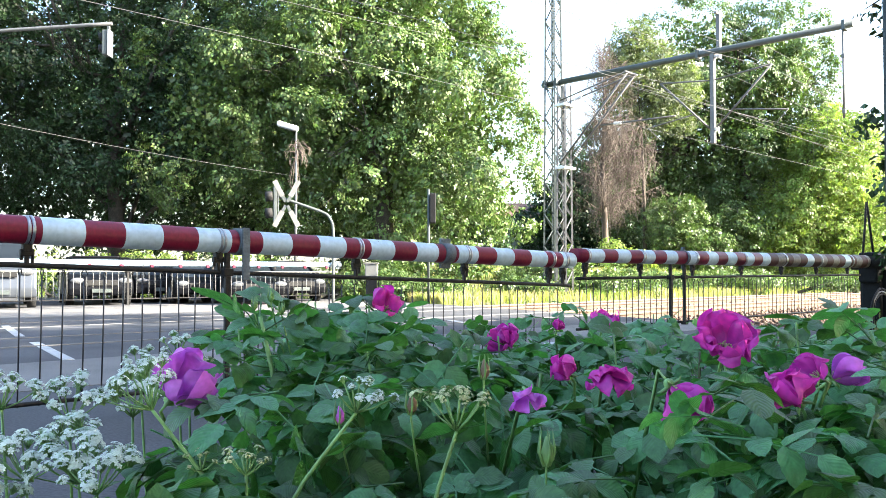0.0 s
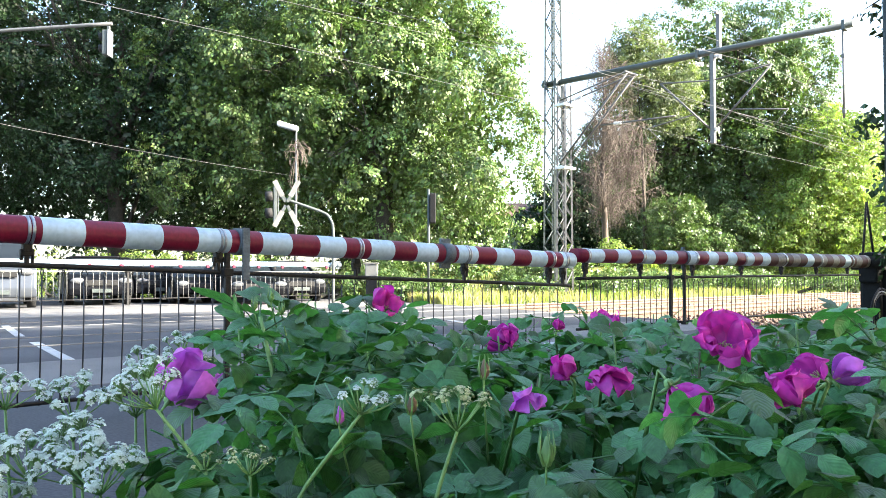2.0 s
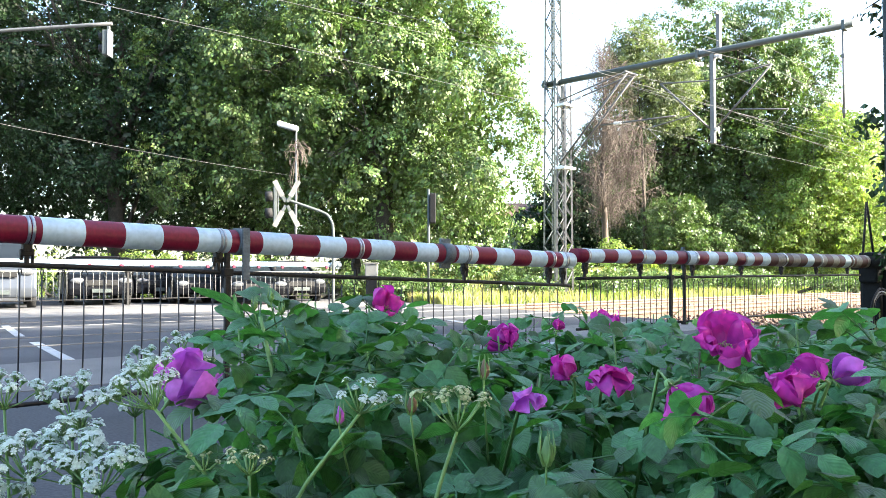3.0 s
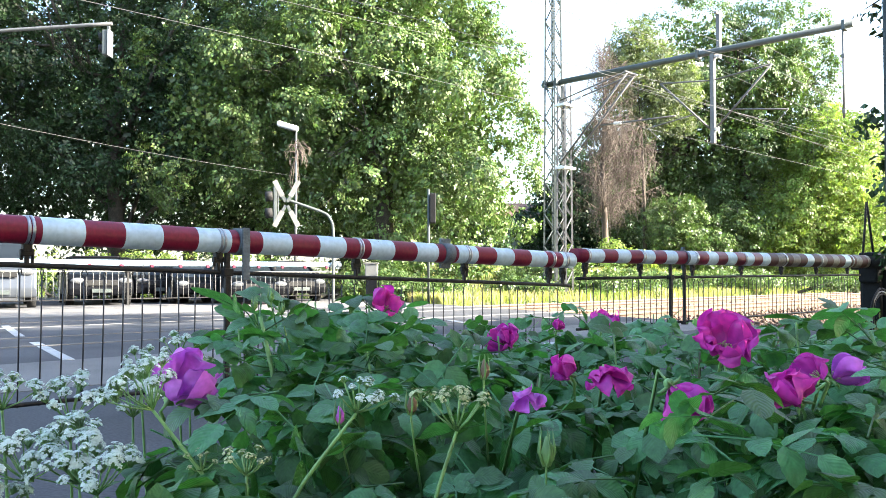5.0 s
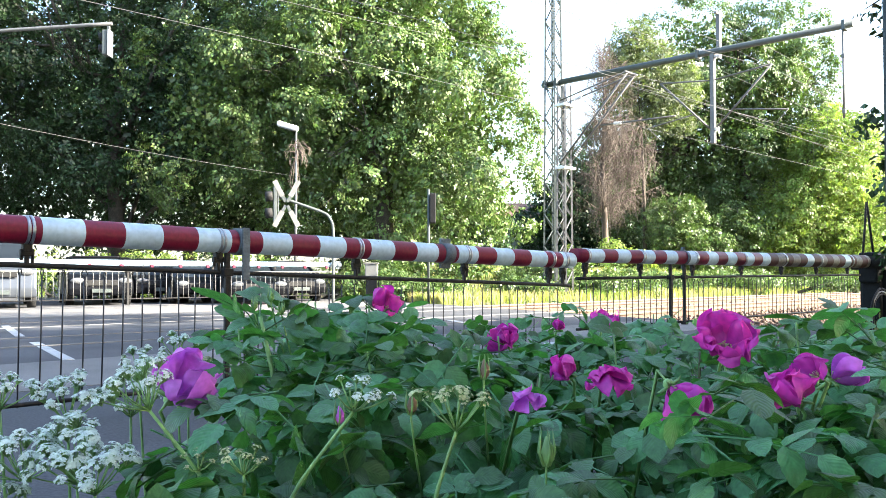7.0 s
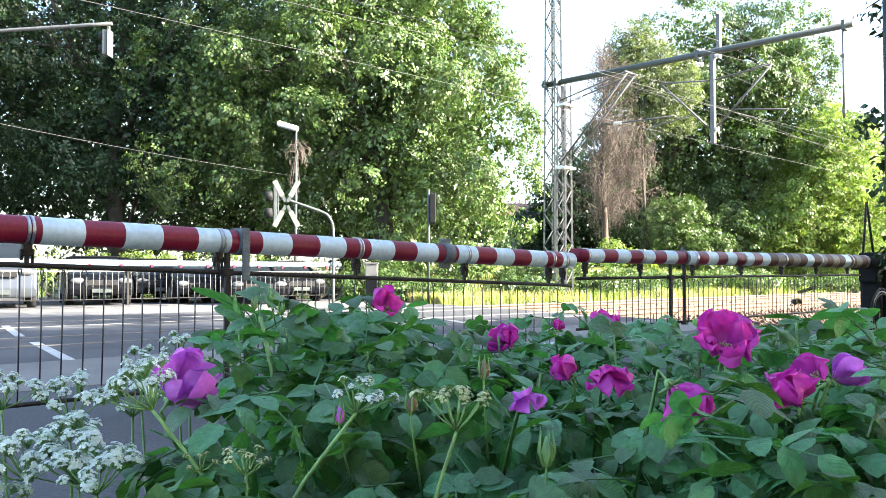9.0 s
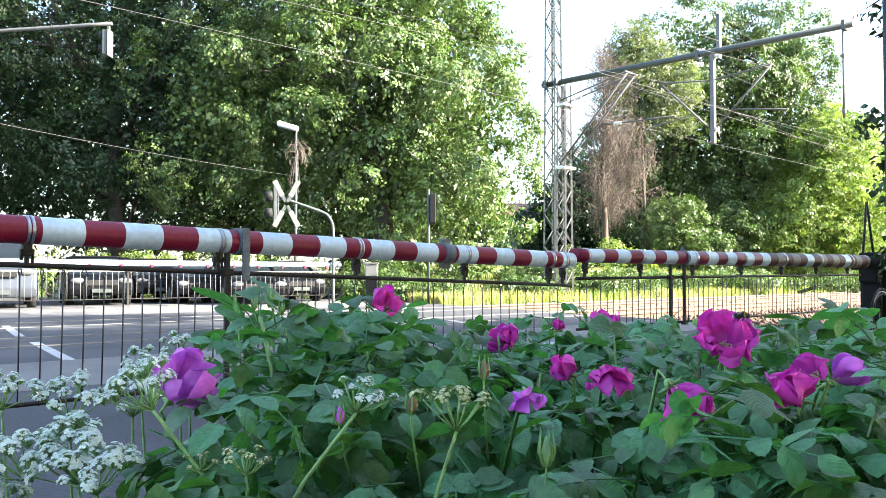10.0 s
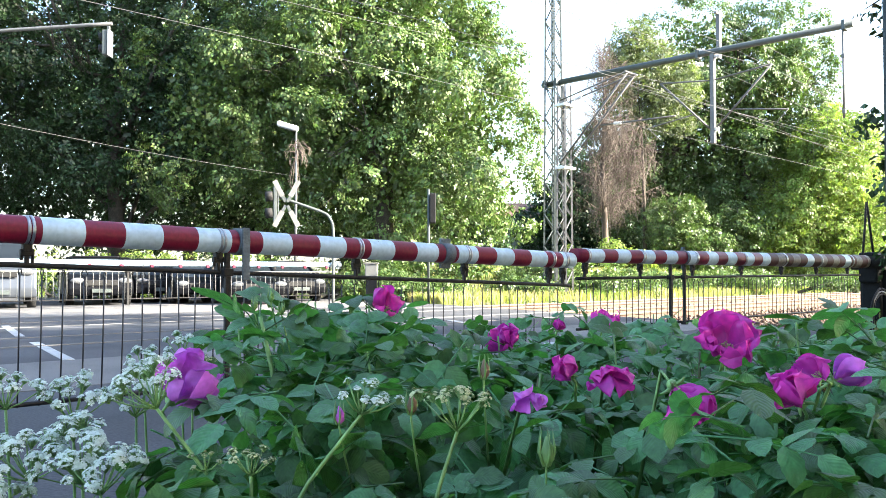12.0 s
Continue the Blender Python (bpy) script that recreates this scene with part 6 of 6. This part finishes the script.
# ---------------------------------------------------------------- bumblebee
def bumblebee():
    e = empty("bumblebee", (0.7, 1.1, 0.75), "dark furry bumblebee with an ochre band and pale tail", "bumblebee")
    bm = bmesh.new()
    ball(bm, (0, 0.0055, -0.001), 0.0052, 12, (0.9, 1.25, 0.85))
    part("abdomen", bm, M_BEE, e)
    bm = bmesh.new()
    ball(bm, (0, 0.0105, -0.0018), 0.0027, 10, (1, 0.9, 0.9))
    part("tail", bm, M_UMBEL, e, "pale tail tip")
    bm = bmesh.new()
    ball(bm, (0, -0.002, 0.0005), 0.0045, 12, (1, 0.9, 0.95))
    part("thorax", bm, M_BEE, e)
    bm = bmesh.new()
    tube(bm, [(0, -0.0050, 0.0005), (0, -0.0036, 0.0005)], [0.0036, 0.0043], 12)
    part("collar", bm, M_BEEBAND, e, "ochre band")
    bm = bmesh.new()
    ball(bm, (0, -0.0072, -0.001), 0.0027, 10)
    part("head", bm, M_BEE, e)
    for s in (-1, 1):
        bm = bmesh.new()
        tube(bm, [(s * 0.001, -0.009, 0.0005), (s * 0.003, -0.0115, 0.001)], 0.0003, 4)
        part("antenna", bm, M_BEE, e)
        bm = bmesh.new()
        pts = [(0, 0, 0), (0.004, -0.0025, 0.0), (0.0095, -0.0015, 0), (0.011, 0.001, 0), (0.008, 0.003, 0), (0.003, 0.0025, 0)]
        up = [bm.verts.new((s * x, y, 0.00008)) for x, y, z in pts]
        bm.faces.new(up if s > 0 else up[::-1])
        w = part("wing", bm, M_WING, e)
        w.matrix_basis = Matrix.Translation((s * 0.002, 0, 0.004)) @ Matrix.Rotation(-s * 0.35, 4, "Y")
        for k in range(3):
            bm = bmesh.new()
            tube(bm, [(s * 0.003, -0.004 + k * 0.004, -0.002), (s * 0.0065, -0.004 + k * 0.005, -0.004), (s * 0.006, -0.003 + k * 0.006, -0.0075)], 0.0005, 4)
            part("leg", bm, M_BEE, e)
    return e


BEE = bumblebee()
WINGS = [o for o in BEE.children if o.name.startswith("wing")]


# ---------------------------------------------------------------- what moves
def motions():
    # wind on the cow parsley: seconds and tilt to the right
    gusts = [(0.0, -0.1), (0.5, -0.12), (1.0, -0.02), (1.5, 0.34), (2.0, 0.3), (2.5, 0.12), (3.0, 0.2), (4.0, -0.1), (5.0, -0.06), (5.5, 0.0), (6.0, -0.42), (6.5, -0.2), (7.0, -0.34), (8.0, 0.1), (9.0, -0.1), (9.5, -0.3), (10.0, -0.08), (10.5, -0.36), (11.0, -0.38), (11.5, -0.4), (12.0, 0.35)]
    for k, (ob, p) in enumerate(SWAY):
        g = 0.12 if k == 0 else 1.0
        walk(ob, [(t, pose(p[0], p[1], p[2], 0.12 * a * g, 0.95 * a * g, 0)) for t, a in gusts])
    for k, ob in enumerate(FLOWERS):
        m0 = ob.matrix_basis.copy()
        s = (0.0006, 0.0006, 0.0008, 0.0008, 0.0012, 0.0006, 0.0004, 0.0006, 0.0003, 0.0003, 0.0003, 0.0002, 0.0006)[k]
        walk(ob, [(t, Matrix.Translation((a * s, 0, -abs(a) * s * 0.3)) @ m0) for t, a in ((0, 0.2), (1.5, 0.0), (2.5, 0.8), (4, 0.2), (5.5, 0.0), (7.0, -0.5), (9.0, 0.6), (10.5, 0.2), (11.5, -0.2), (12.0, 3.0))])
    # the bumblebee comes in from the side, visits the open rose and leaves
    walk(BEE, BEE_ROWS)
    for side, w in zip((-1, 1), WINGS):
        rest = w.matrix_basis.copy()
        beat = [(0.0, rest), (8.2, rest)]
        for k in range(114):
            beat.append((8.2 + (k + 1) / 30, rest @ Matrix.Rotation(side * radians(38 if k % 2 else -38), 4, "Y")))
        walk(w, beat)


def fly(t, x, y, z, rz, rx=0, ry=0):
    return (t, pose(x, y, z, rx, ry, rz))


BEE_ROWS = [
    fly(0, 0.727, 1.200, 0.729, 60),
    fly(7.6, 0.727, 1.200, 0.729, 60),
    fly(8.3, 0.616, 1.200, 0.749, 60),
    fly(8.8, 0.521, 1.200, 0.783, 70),
    fly(8.9, 0.497, 1.200, 0.802, 40),
    fly(9.0, 0.499, 1.200, 0.814, 10),
    fly(9.1, 0.517, 1.200, 0.824, -30),
    fly(9.2, 0.525, 1.200, 0.834, 10),
    fly(9.4, 0.484, 1.180, 0.830, 60),
    fly(9.5, 0.441, 1.150, 0.813, 75),
    fly(9.6, 0.416, 1.120, 0.812, 70),
    fly(9.8, 0.406, 1.100, 0.818, 60),
    fly(10.0, 0.379, 1.080, 0.800, 50),
    fly(10.2, 0.367, 1.060, 0.785, 30),
    fly(10.4, 0.351, 1.050, 0.774, 20),
    fly(10.5, 0.332, 1.050, 0.781, 60),
    fly(10.6, 0.324, 1.060, 0.786, 60),
    fly(10.7, 0.311, 1.080, 0.805, 30),
    fly(10.8, 0.334, 1.100, 0.826, -40),
    fly(10.9, 0.367, 1.100, 0.840, -80),
    fly(11.0, 0.424, 1.100, 0.837, -100),
    fly(11.1, 0.444, 1.100, 0.815, -130),
    fly(11.2, 0.445, 1.100, 0.790, -150),
    fly(11.3, 0.436, 1.080, 0.771, -120),
    fly(11.4, 0.444, 1.080, 0.761, -90),
    fly(11.6, 0.463, 1.080, 0.758, -80),
    fly(11.7, 0.486, 1.080, 0.771, -60),
    fly(11.8, 0.468, 1.080, 0.766, -10),
    fly(11.9, 0.477, 1.100, 0.739, -40),
    fly(12.0, 0.500, 1.120, 0.701, -60),
]

motions()
